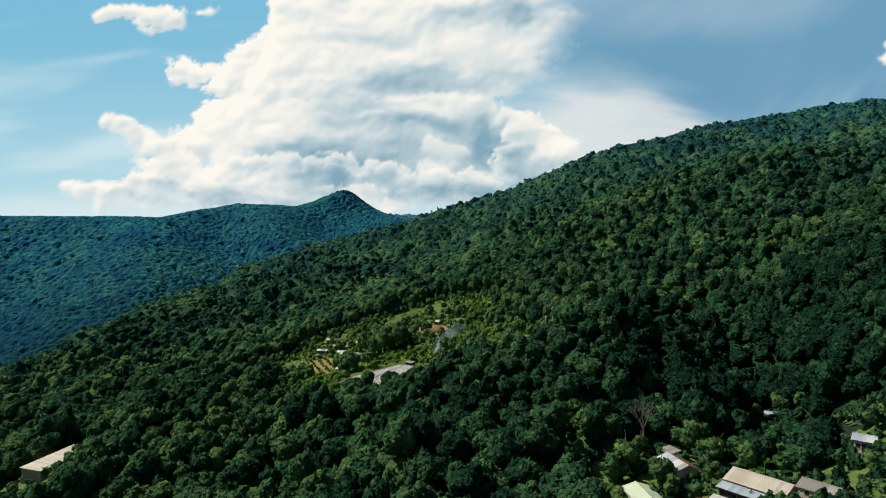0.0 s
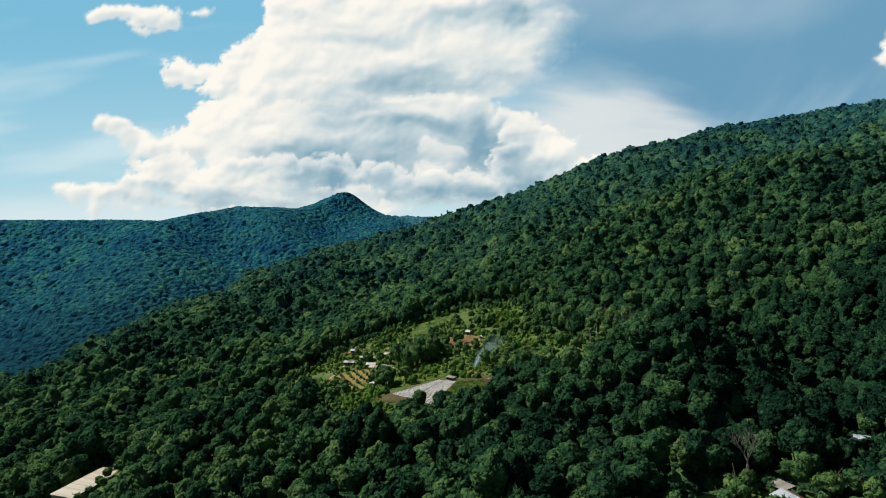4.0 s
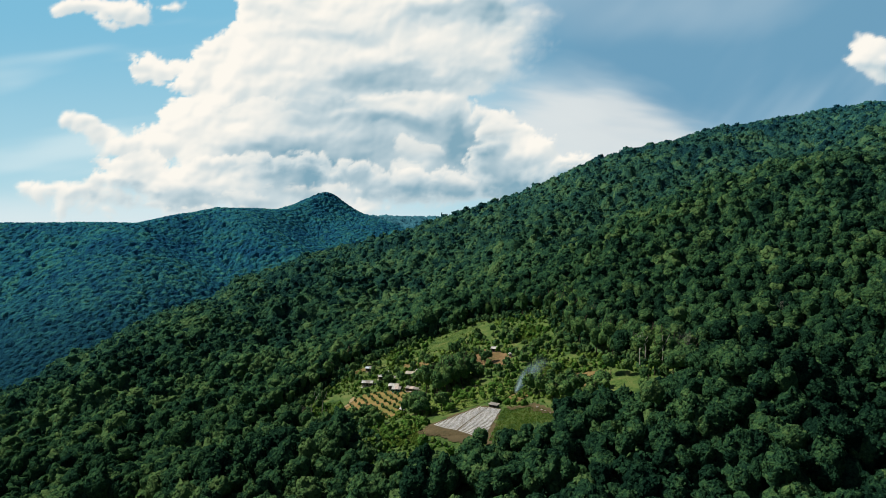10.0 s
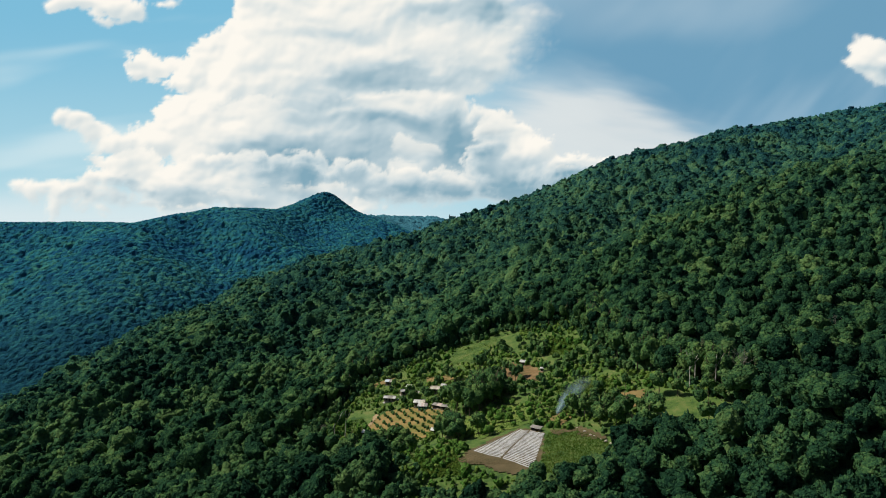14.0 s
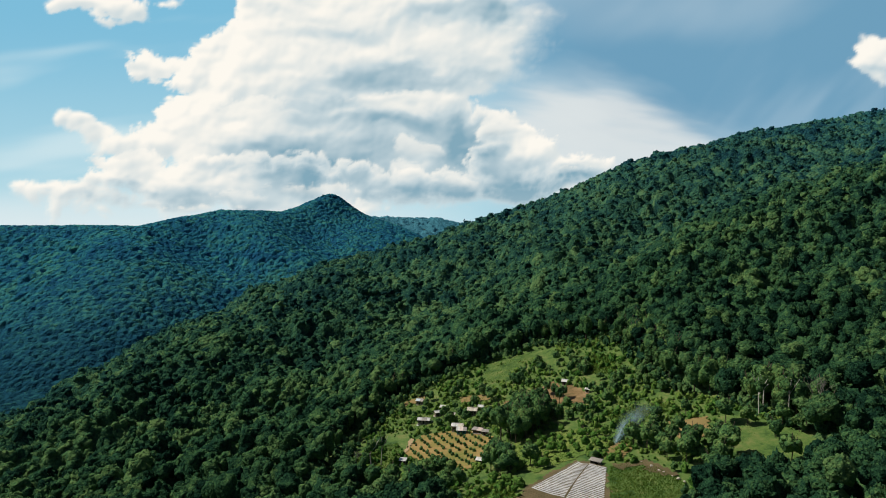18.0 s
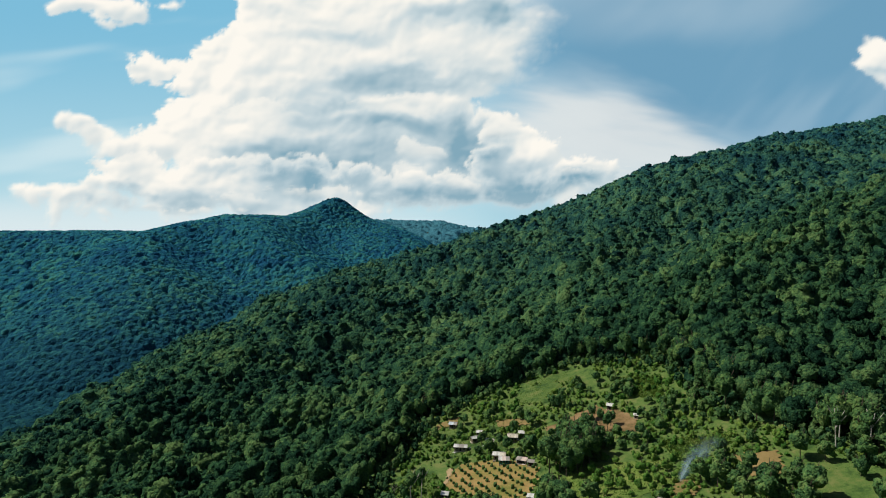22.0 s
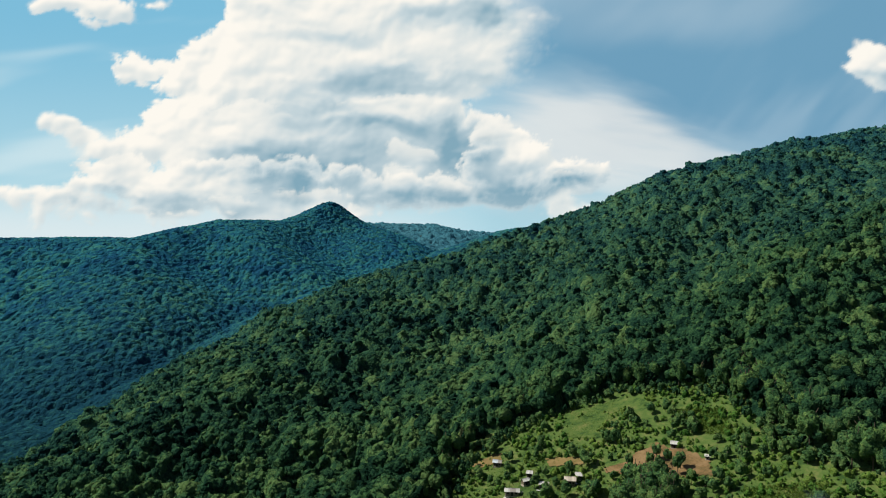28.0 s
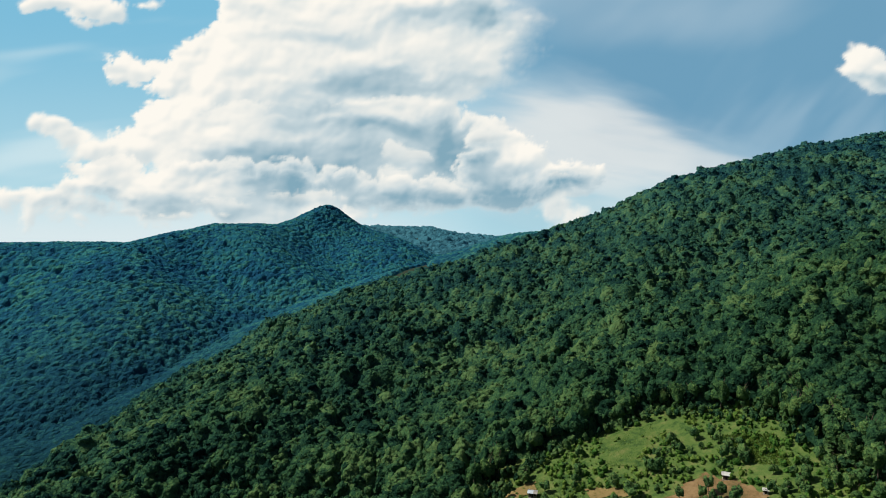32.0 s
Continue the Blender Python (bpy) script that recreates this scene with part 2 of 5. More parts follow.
def hill(x, y, cx, cy, turn, long, wide):
    """An oblong rise of height one, its long axis turned from x by that many degrees."""
    a = math.radians(turn)
    u = (x - cx) * math.cos(a) + (y - cy) * math.sin(a)
    v = (y - cy) * math.cos(a) - (x - cx) * math.sin(a)
    return np.exp(-(u / long) ** 2 - (v / wide) ** 2)


# spur, ravine, shoulder, village bench, knoll, western crest, dell, low west, brow, rise, western edge: place, turn, size, height
LANDFORMS = ((230, 555, 12, 150, 75, 35.8), (165, 365, 60, 130, 60, -8.7), (-190, 800, 60, 150, 70, 2.5),
             (-20, 470, 70, 110, 70, -1.5), (40, 240, 20, 45, 28, 15.3), (-300, 640, 58, 200, 50, 20.0),
             (-90, 670, 60, 170, 75, -20.2), (-200, 310, 60, 120, 60, 7.6), (270, 960, 10, 150, 120, 22.5),
             (-90, 300, 30, 80, 50, 12.3), (-372, 790, 68, 150, 45, 10.0))
FAR_CREST = ((-4500, 900, 240), (-2400, 1250, 170), (-1300, 1420, 112), (-672, 1514, 111), (-545, 1690, 150),
             (-430, 1880, 150), (-365, 1985, 174), (-318, 2048, 182), (-250, 2090, 130), (-150, 2200, 70), (100, 2400, 40))
DISTANT_CREST = ((-4500, 3200, 20), (-900, 3300, 40), (-450, 3350, 140), (-300, 3350, 152), (50, 3300, 143), (250, 3300, 110), (900, 3100, 60), (4500, 2600, 200))


def crest(x, y, line, slope, round_off):
    """Height of a ridge along a line of (x, y, z) that falls off evenly to both sides."""
    best = np.full(np.shape(x), -1e9)
    for (x0, y0, z0), (x1, y1, z1) in zip(line, line[1:]):
        lx, ly = x1 - x0, y1 - y0
        f = np.clip(((x - x0) * lx + (y - y0) * ly) / (lx * lx + ly * ly), 0, 1)
        d = np.hypot(x - x0 - f * lx, y - y0 - f * ly)
        best = np.maximum(best, z0 + f * (z1 - z0) - slope * (np.sqrt(d * d + round_off ** 2) - round_off))
    return best


def ground_height(x, y):
    """The lie of the land in metres."""
    x, y = np.asarray(x, float), np.asarray(y, float)
    u, v = np.clip(x / 500, -1.4, 2.4), np.clip((y - 500) / 500, -1.0, 1.3)
    z = 35.2 + 129.5 * u + 45.5 * v + 12.7 * u * u + 2.7 * u * v + 43.7 * v * v
    for cx, cy, turn, long, wide, rise in LANDFORMS:
        z = z + rise * hill(x, y, cx, cy, turn, long, wide)
    z = z - 0.95 * soft((x + 348) * -0.874 + (y - 576) * 0.486 - 125, 16) - 0.20 * soft(x - 500, 40)
    z = z - 0.42 * soft(y - 985 - 0.08 * (x - 150), 25)
    z = np.maximum(z, 132 - 0.33 * (np.sqrt((x - 130) ** 2 + ((y - 1393) * 0.8) ** 2 + 900) - 30))
    z = z - 26 * hill(x, y, 124, 262, 72, 95, 26) + 9 * np.sin((0.55 * x - 0.84 * y) / 34 + 1.1 * np.sin(x / 90)) * np.clip((x - 40) / 90, 0, 1) * np.clip((y - 380) / 80, 0, 1) * np.clip((930 - y) / 60, 0, 1)
    wave = 4.5 * np.sin(x / 31 + 1.3 * np.sin(y / 47)) * np.sin(y / 38 + 0.7) + 2.5 * np.sin((x + y) / 15 + 1.5 * np.sin(y / 33)) * np.sin((x - y) / 23)
    wave = wave * (1 - 0.6 * np.clip((y - 850) / 100, 0, 1))
    away = -crest(x, y, [(a, b, 0) for a, b, _ in FAR_CREST], 1.0, 1)
    far = crest(x, y, FAR_CREST, 0.47, 25) + 15 * np.clip((away - 25) / 110, 0, 1) * np.sin((x * 0.8 + y * 0.5) / 62 + 1.2 * np.sin(y / 120)) * np.clip((200 - z) / 200, 0, 1)
    far = far + 24 * hill(x, y, -318, 2048, 60, 90, 55)
    distant = crest(x, y, DISTANT_CREST, 0.25, 60)
    rough = np.clip((np.hypot(x + 20, y - 400) - 130) / 60, 0, 1)
    return np.maximum(np.maximum(z + rough * wave, far), np.maximum(distant, -115.0))


def spread(lo, hi, step, lo_mid, hi_mid, mid, far, growth=1.2):
    """Grid lines: close between lo and hi, wider out to lo_mid and hi_mid, then wider and wider out to far."""
    line = list(np.arange(lo_mid, lo, mid)) + list(np.arange(lo, hi, step)) + list(np.arange(hi, hi_mid, mid))
    s = mid
    while line[-1] < far:
        s *= growth
        line.append(line[-1] + s)
    s = mid
    while line[0] > -far:
        s *= growth
        line.insert(0, line[0] - s)
    return np.array(line)


def grid_faces(nx, ny):
    i = np.arange(nx * ny).reshape(nx, ny)
    return np.stack([i[:-1, :-1], i[1:, :-1], i[1:, 1:], i[:-1, 1:]], -1).reshape(-1, 4)


gx, gy = spread(-420, 420, 9, -1700, 900, 20, 4700), spread(-64, 1050, 9, -90, 2350, 18, 4700)
mx, my = np.meshgrid(gx, gy, indexing="ij")
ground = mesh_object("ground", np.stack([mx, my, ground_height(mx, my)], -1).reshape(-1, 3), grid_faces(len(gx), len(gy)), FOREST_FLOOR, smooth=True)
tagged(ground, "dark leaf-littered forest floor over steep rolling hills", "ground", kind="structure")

# ---- sky with clouds, far behind the hills ----
HUB = Vector((-86, 76, 120))
AXIS_YAW, AXIS_PITCH = -3.6, -2.25


# heaps of cloud: middle, half width and half height, in thousandths right of and above the axis
TOWER = ((-128, 340, 205, 134), (-236, 286, 160, 98), (-164, 394, 152, 80), (14, 340, 143, 107), (-298, 296, 71, 45), (-343, 290, 54, 36), (-463, 291, 40, 27), (-405, 282, 60, 34),
         (-360, 190, 100, 80), (-450, 170, 67, 34), (-270, 165, 178, 116), (-120, 190, 178, 107), (-20, 170, 107, 80))
SHELF = ((-486, 121, 89, 36), (-521, 108, 71, 27), (-602, 86, 36, 25), (-615, 68, 27, 22), (-557, 80, 80, 27), (-405, 98, 107, 45), (-270, 98, 134, 54), (-146, 98, 116, 45),
         (-21, 98, 107, 36), (95, 116, 98, 40), (104, 160, 67, 45), (86, 192, 36, 25), (152, 165, 45, 31), (193, 134, 45, 27), (205, 120, 62, 24), (-652, 84, 36, 17))
ARM = ((-606, 206, 16, 12), (-584, 194, 24, 16), (-557, 178, 32, 18), (-524, 164, 40, 18))
SINGLE = ((-540, 381, 63, 20), (-580, 390, 45, 14), (-486, 376, 40, 16), (-522, 360, 40, 9), (-432, 394, 32, 9), (680, 309, 36, 27), (666, 287, 45, 22), (695, 280, 45, 27), (196, 72, 24, 20), (214, 58, 30, 16))
# bright puffs that stand before the grey undersides
PUFFS = ((-85, 238, 85, 16), (-40, 148, 52, 34), (-66, 120, 40, 30), (86, 180, 42, 36), (148, 152, 46, 32), (-200, 92, 90, 22), (-330, 78, 70, 18), (-468, 132, 70, 26), (-440, 160, 60, 24),
         (-300, 215, 70, 34), (20, 108, 50, 20), (-100, 70, 60, 14), (10, 64, 60, 10), (-370, 62, 60, 12), (190, 128, 34, 18))
# soft grey-blue undersides: middle, half width, half height, depth of tone
BELLIES = ((-75, 273, 116, 22, 0.50), (-200, 231, 98, 12, 0.38), (-84, 202, 125, 15, 0.62), (-4, 180, 54, 30, 0.60), (-254, 148, 80, 25, 0.70), (-227, 117, 71, 20, 0.75), (-164, 126, 89, 26, 0.62),
           (-128, 162, 54, 22, 0.35), (32, 170, 40, 36, 0.66), (68, 99, 98, 20, 0.80), (-39, 86, 80, 18, 0.66), (132, 106, 112, 24, 1.0), (215, 120, 62, 14, 0.62), (60, 146, 50, 22, 0.40))
LOW_BELLIES = ((-423, 86, 107, 15, 0.42), (-361, 68, 89, 12, 0.50), (-495, 99, 71, 9, 0.32), (-173, 340, 80, 12, 0.16), (14, 376, 90, 20, 0.30), (90, 380, 80, 20, 0.40), (-560, 74, 60, 10, 0.25),
               (-545, 372, 70, 9, 0.16), (-590, 195, 40, 8, 0.20), (680, 270, 60, 14, 0.35))


def blur(h, n):
    for _ in range(n):
        h = (np.roll(h, 1, 0) + 2 * h + np.roll(h, -1, 0)) / 4
        h = (np.roll(h, 1, 1) + 2 * h + np.roll(h, -1, 1)) / 4
    return h


def turbulence(x, y, seed, octaves=5, gain=0.55):
    """Round swellings with creases between them, about -1 to 1."""
    total, amp, norm = 0, 1.0, 0.0
    for k in range(octaves):
        total = total + amp * np.abs(2 * value_noise(x * 2 ** k + 5.1 * k, y * 2 ** k - 2.7 * k, seed + k) - 1)
        norm, amp = norm + amp, amp * gain
    return 3.2 * total / norm - 1.25


def heap(px, py, ovals):
    """How deep each point lies within a union of ovals, negative outside."""
    best = np.full(px.shape, -1e3)
    for cx, cy, half, tall in ovals:
        best = np.maximum(best, (1 - np.sqrt(((px - cx) / half) ** 2 + ((py - cy) / tall) ** 2)) * min(half, tall))
    return best


GRAIN = 0.125


def cloud_sky():
    """Places and colours of the sky behind the hills."""
    az, el = np.meshgrid(np.radians(np.arange(-43, 43.01, GRAIN)), np.radians(np.arange(-3, 21.6, GRAIN)), indexing="ij")
    wx, wy, wz = np.sin(az) * np.cos(el), np.cos(az) * np.cos(el), np.sin(el)
    p = radians(AXIS_PITCH)
    ahead, up = wy * math.cos(p) + wz * math.sin(p), wz * math.cos(p) - wy * math.sin(p)
    u, v = wx / ahead, up / ahead
    shape = az.shape

    def over(base, colour, amount):
        return base + (np.array(colour) - base) * amount[..., None]

    low = steps(0.40, 0.02, v)[..., None]
    base = (1 - low) * np.array((0.205, 0.505, 0.70)) + low * np.array((0.45, 0.70, 0.79))
    wander = fbm(u * 3, v * 3, 5, 4)
    base = over(base, (0.155, 0.345, 0.505), steps(0.0, 0.26, u + 0.10 * wander) * steps(0.02, 0.20, v + 0.06 * wander))
    base = over(base, (0.215, 0.40, 0.57), 0.8 * steps(0.0, 0.6, fbm(u * 3.5 + 3 + v * 2, v * 4, 23, 4)) * steps(0.3, 0.5, u))
    streak = steps(0.0, 0.55, fbm(u * 2.0 + 4, v * 13 - u * 1.6, 31, 4)) * steps(-0.10, -0.42, u) * steps(0.0, 0.12, v)
    base = over(base, (0.66, 0.81, 0.85), 0.7 * streak)
    veil = 1 - ((u - 0.23) / 0.30) ** 2 - ((v - 0.165 + 0.22 * (u - 0.23)) / 0.115) ** 2 + 0.8 * fbm(u * 3 + 1, v * 5, 12, 3)
    base = over(base, (0.58, 0.70, 0.76), 0.80 * steps(-0.7, 1.3, veil + 0.9 * fbm(u * 4, v * 12 + u * 2, 11, 5, 0.6)))
    base = over(base, (0.84, 0.84, 0.81), 0.6 * steps(0.0, 0.9, veil + 1.2 * fbm(u * 4 + 2, v * 24 + u * 3, 13, 5) - 0.25))
    base = over(base, (0.56, 0.67, 0.74), 0.45 * steps(0.0, 1.3, 1 - ((u - 0.24) / 0.42) ** 2 - ((v - 0.42) / 0.10) ** 2 + 0.7 * fbm(u * 4, v * 7 - u * 3, 14, 4)))
    rays = fbm(u * 9 - v * 8, v * 3 + u, 17, 4)
    base = over(base, (0.36, 0.52, 0.64), 0.55 * steps(0.0, 0.7, rays) * steps(0.25, 0.5, u + 0.1 * wander))
    base = over(base, (0.40, 0.63, 0.72), steps(0.14, 0.05, v) * steps(0.05, 0.2, u) * 0.7)
    base = over(base, (0.74, 0.83, 0.85), 0.85 * steps(0.12, 0.03, v + 0.03 * wander) * steps(0.1, -0.1, u))

    # cumulus: heaps with swollen edges; light from the upper left, soft grey undersides
    px = 1000 * u + 26 * fbm(u * 9, v * 11, 51, 4, 0.55)
    py = 1000 * v + 20 * fbm(u * 9 + 9, v * 11, 57, 4, 0.55)
    swell = 15 * turbulence(px / 62, py / 50, 71, 6, 0.60)
    grain = fbm(px / 75, py / 55, 91, 6, 0.55)
    pitch = 1000 * math.radians(GRAIN)
    bx, by = px + 42 * fbm(px / 75, py / 45, 105, 5, 0.55), py + 20 * fbm(px / 75 + 7, py / 45, 107, 5, 0.6)
    grey = np.zeros(shape)
    for cx, cy, half, tall, deep in BELLIES + LOW_BELLIES:
        grey = grey + deep * np.exp(-((bx - cx) / half) ** 2 - ((by - cy) / tall) ** 2)
    dark, mid, white = np.array((0.225, 0.395, 0.495)), np.array((0.56, 0.665, 0.705)), np.array((0.985, 0.945, 0.865))

    def lit(level):
        level = np.clip(level, 0, 1)[..., None]
        return np.where(level < 0.5, dark + (mid - dark) * level * 2, mid + (white - mid) * (level * 2 - 1))

    def relief(depth):
        gx, gy = np.gradient(blur(depth, 2), pitch)
        fx, fy = np.gradient(blur(depth, 14), pitch)
        return np.tanh(0.50 * (0.55 * gx - 0.8 * gy) + 0.8 * (0.55 * fx - 0.8 * fy))

    rgb = base
    fray = steps(0.02, 0.16, u) * steps(0.20, 0.27, v)
    for ovals, rough in ((TOWER, 1.0), (SHELF, 1.0), (ARM, 0.45), (SINGLE, 0.6)):
        deep = heap(px, py, ovals) + rough * swell
        if ovals is TOWER:
            deep = deep + fray * (30 * fbm(u * 7 + 2, v * 12, 83, 5, 0.6) - 8)
        body = 42 * (1 - np.exp(-np.maximum(deep, -20) / 42)) + 9 * turbulence(px / 58, py / 44, 75, 6, 0.6)
        soft = 3.0 + 34 * fray * (ovals is TOWER) + 5 * (v < 0.11)
        thick = steps(0, 30, deep)
        level = 0.85 + 0.25 * relief(body) + 0.12 * grain - 0.92 * (1 - np.exp(-1.9 * grey)) * (0.35 + 0.65 * thick)
        colour = lit(level)
        colour = colour + (np.array((0.74, 0.81, 0.81)) - colour) * steps(0.11, 0.03, v)[..., None] * 0.35
        rgb = rgb + (colour - rgb) * steps(-soft, soft + 3, deep)[..., None]
    for oval in PUFFS:
        deep = heap(px, py, (oval,)) + 0.8 * swell
        rise = (py - oval[1]) / oval[3]
        level = 0.90 + 0.18 * relief(deep) + 0.09 * grain - 0.30 * steps(0.5, -0.9, rise)
        amount = steps(2, 10, deep) * steps(-0.45, 0.55, rise + 0.3 * grain) * 0.6
        rgb = rgb + (lit(level) - rgb) * amount[..., None]
    turn = radians(AXIS_YAW)
    x, y = wx * math.cos(turn) - wy * math.sin(turn), wx * math.sin(turn) + wy * math.cos(turn)
    place = np.stack([x, y, wz], -1) * 4450 + np.array(HUB)
    return place.reshape(-1, 3), rgb.reshape(-1, 3), shape


place, rgb, shape = cloud_sky()
m, nodes, links, b = material("sky_glow")
attr, glow = nodes.new("ShaderNodeAttribute"), nodes.new("ShaderNodeEmission")
attr.attribute_name = "sky"
links.new(attr.outputs["Color"], glow.inputs[0])
links.new(glow.outputs[0], nodes["Material Output"].inputs[0])
backdrop = mesh_object("backdrop", place, grid_faces(*shape), m, smooth=True)
backdrop.data.attributes.new("sky", "FLOAT_COLOR", "POINT").data.foreach_set("color", np.concatenate([rgb, np.ones((len(rgb), 1))], 1).astype(np.float32).ravel())
tagged(backdrop, "blue sky with tall white cumulus clouds and grey bases", "sky", kind="structure")


# ---- woods ----
FARMLAND = [(-138, 432), (-104, 508), (-58, 532), (0, 530), (44, 486), (44, 400), (66, 352), (68, 312), (46, 298), (14, 298), (-8, 284), (-28, 277), (-44, 270), (-74, 288),
            (-88, 338), (-94, 352), (-122, 372), (-136, 396)]
CLEARINGS = (
    FARMLAND,
    [(42, 170), (54, 178), (67, 178), (72, 168), (82, 157), (93, 150), (98, 95), (30, 95)],
    [(110, 226), (122, 224), (117, 205), (100, 182), (93, 186)],
    [(97, 158), (109, 158), (110, 146), (100, 110), (92, 114)],
    [(112, 188), (126, 186), (124, 166), (112, 164)],
    [(-196, 278), (-190, 318), (-166, 312), (-154, 278), (-150, 252), (-184, 248)],
)


def icosphere(sub):
    bm = bmesh.new()
    bmesh.ops.create_icosphere(bm, subdivisions=sub, radius=1)
    v = np.array([q.co[:] for q in bm.verts])
    f = np.array([[q.index for q in p.verts] for p in bm.faces])
    bm.free()
    return v, f


def dome(rings, around, seed, hang):
    """Directions over a ball down to well below its equator, as rings of points that get shaken, and the faces between them."""
    rng = np.random.default_rng(seed)
    way, faces = [(0, 0, 1.0)], []
    for i in range(rings):
        polar = math.radians(hang) * ((i + 1) / rings) ** 0.9
        for k in range(around):
            a = 2 * math.pi * (k + 0.5 * (i % 2) + rng.uniform(-0.2, 0.2)) / around
            q = polar + rng.uniform(-0.10, 0.10)
            way.append((math.sin(q) * math.cos(a), math.sin(q) * math.sin(a), math.cos(q)))
    for k in range(around):
        n = (k + 1) % around
        faces.append((0, 1 + k, 1 + n))
        for i in range(rings - 1):
            p, q = 1 + i * around, 1 + (i + 1) * around
            if i % 2:
                faces += [(p + k, q + k, q + n), (p + k, q + n, p + n)]
            else:
                faces += [(p + k, q + k, p + n), (p + n, q + k, q + n)]
    return np.array(way), np.array(faces)


def crown_form(seed, clumps, leaves, leaf_size, rings=7, around=13, flat=1.0, hang=118):
    """A crown about one unit in radius round the origin: rounded clumps that swell from one closed leaf mass, with leaf sprays standing off it. Corners, faces, tone."""
    rng = np.random.default_rng(seed)
    way, f = dome(rings, around, seed + 1, hang)
    bud = rng.normal(size=(clumps, 3))
    bud[:, 2] = np.abs(bud[:, 2]) * 1.1 - 0.42
    bud /= np.linalg.norm(bud, axis=1)[:, None]
    centre = bud * (0.56 + 0.20 * rng.random((clumps, 1)))
    size = 0.22 + 0.20 * rng.random(clumps)

    def reach(d):
        """Distance from the middle to the outside of the clumps along each direction, and the clump that is met."""
        along = d @ centre.T
        off = (centre ** 2).sum(1)[None] - along ** 2
        far = np.where(off < size ** 2, along + np.sqrt(np.maximum(size ** 2 - off, 0)), 0.0)
        return np.maximum(far.max(1), 0.46), far.argmax(1)

    hue = 0.09 * rng.normal(size=clumps)
    r, owner = reach(way)
    v = way * (r * (1 + 0.09 * rng.normal(size=len(way))))[:, None] * np.array((1, 1, flat))
    low = way[:, 2] < math.cos(math.radians(95))
    v[low, 2] -= 0.35
    corners, faces, tone = [v], [f], [hue[owner] + 0.04 * rng.normal(size=len(v))]
    if leaves:
        out = rng.normal(size=(leaves, 3))
        out[:, 2] = np.abs(out[:, 2]) - 0.35 * rng.random(leaves)
        out /= np.linalg.norm(out, axis=1)[:, None]
        r, owner = reach(out)
        at = out * (r * (0.97 + 0.10 * rng.random(leaves)))[:, None] * np.array((1, 1, flat))
        normal = out + 0.5 * rng.normal(size=(leaves, 3)) + np.array((0, 0, 0.3))
        normal /= np.linalg.norm(normal, axis=1)[:, None]
        side = np.cross(normal, rng.normal(size=(leaves, 3)))
        side /= np.linalg.norm(side, axis=1)[:, None] + 1e-9
        third = np.cross(normal, side)
        s = leaf_size * (0.6 + 0.8 * rng.random((leaves, 1)))
        corners.append(np.stack([at + side * s, at - side * s * 0.6 + third * s * 0.9, at - side * s * 0.5 - third * s * 0.8], 1).reshape(-1, 3))
        faces.append(len(v) + np.arange(leaves * 3).reshape(-1, 3))
        tone.append(np.repeat(hue[owner] + 0.08 * rng.normal(size=leaves), 3))
    return np.concatenate(corners), np.concatenate(faces), np.concatenate(tone)


def haze_tint(x, y):
    """How much haze colour is painted into the leaves: more with distance from the flight."""
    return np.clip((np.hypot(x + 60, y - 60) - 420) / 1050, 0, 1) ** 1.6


def wood(name, label, forms, x, y, radius, tall, tone, mat, seed):
    """One sheet of woodland: a crown of one of the forms at each place."""
    rng = np.random.default_rng(seed)
    pick = rng.integers(0, len(forms), len(x))
    base = ground_height(x, y)
    verts, faces, tones, count = [], [], [], 0
    for k, (cv, cf, ct) in enumerate(forms):
        w = np.where(pick == k)[0]
        if not len(w):
            continue
        a = rng.random(len(w)) * 2 * math.pi
        c, s = np.cos(a)[:, None], np.sin(a)[:, None]
        r = radius[w][:, None]
        squash = (0.85 + 0.45 * rng.random(len(w)))[:, None]
        px = x[w][:, None] + r * (cv[:, 0] * c - cv[:, 1] * s)
        py = y[w][:, None] + r * (cv[:, 0] * s + cv[:, 1] * c)
        pz = (base[w] + tall[w] - 0.75 * radius[w])[:, None] + r * squash * cv[:, 2]
        verts.append(np.stack([px, py, pz], -1).reshape(-1, 3))
        faces.append((cf[None] + (count + np.arange(len(w)) * len(cv))[:, None, None]).reshape(-1, 3))
        tones.append((tone[w][:, None] + ct[None]).ravel())
        count += len(w) * len(cv)
    verts = np.concatenate(verts)
    ob = mesh_object(name, verts, np.concatenate(faces), mat, smooth=True)
    ob.data.attributes.new("tone", "FLOAT", "POINT").data.foreach_set("value", np.clip(np.concatenate(tones), 0, 1).astype(np.float32))
    ob.data.attributes.new("haze", "FLOAT", "POINT").data.foreach_set("value", haze_tint(verts[:, 0], verts[:, 1]).astype(np.float32))
    return tagged(ob, label, "forest", kind="stuff")


def scatter(x0, x1, y0, y1, step, seed):
    """Places on a shaken grid."""
    rng = np.random.default_rng(seed)
    x, y = np.meshgrid(np.arange(x0, x1, step), np.arange(y0, y1, step * 0.87), indexing="ij")
    x = x + (np.arange(x.shape[1]) % 2 * step / 2)[None]
    x = x + rng.uniform(-0.42, 0.42, x.shape) * step
    y = y + rng.uniform(-0.42, 0.42, x.shape) * step
    return x.ravel(), y.ravel(), rng


def farm_edge(x, y):
    """The open farmland, with a ragged edge."""
    return inside(FARMLAND, x + 5 * fbm(x / 12, y / 12, 35, 2) + 9 * fbm(x / 30, y / 30, 37, 2), y + 5 * fbm(x / 12, y / 12, 36, 2) + 12 * fbm(x / 30, y / 30, 38, 2) * (y > 400))


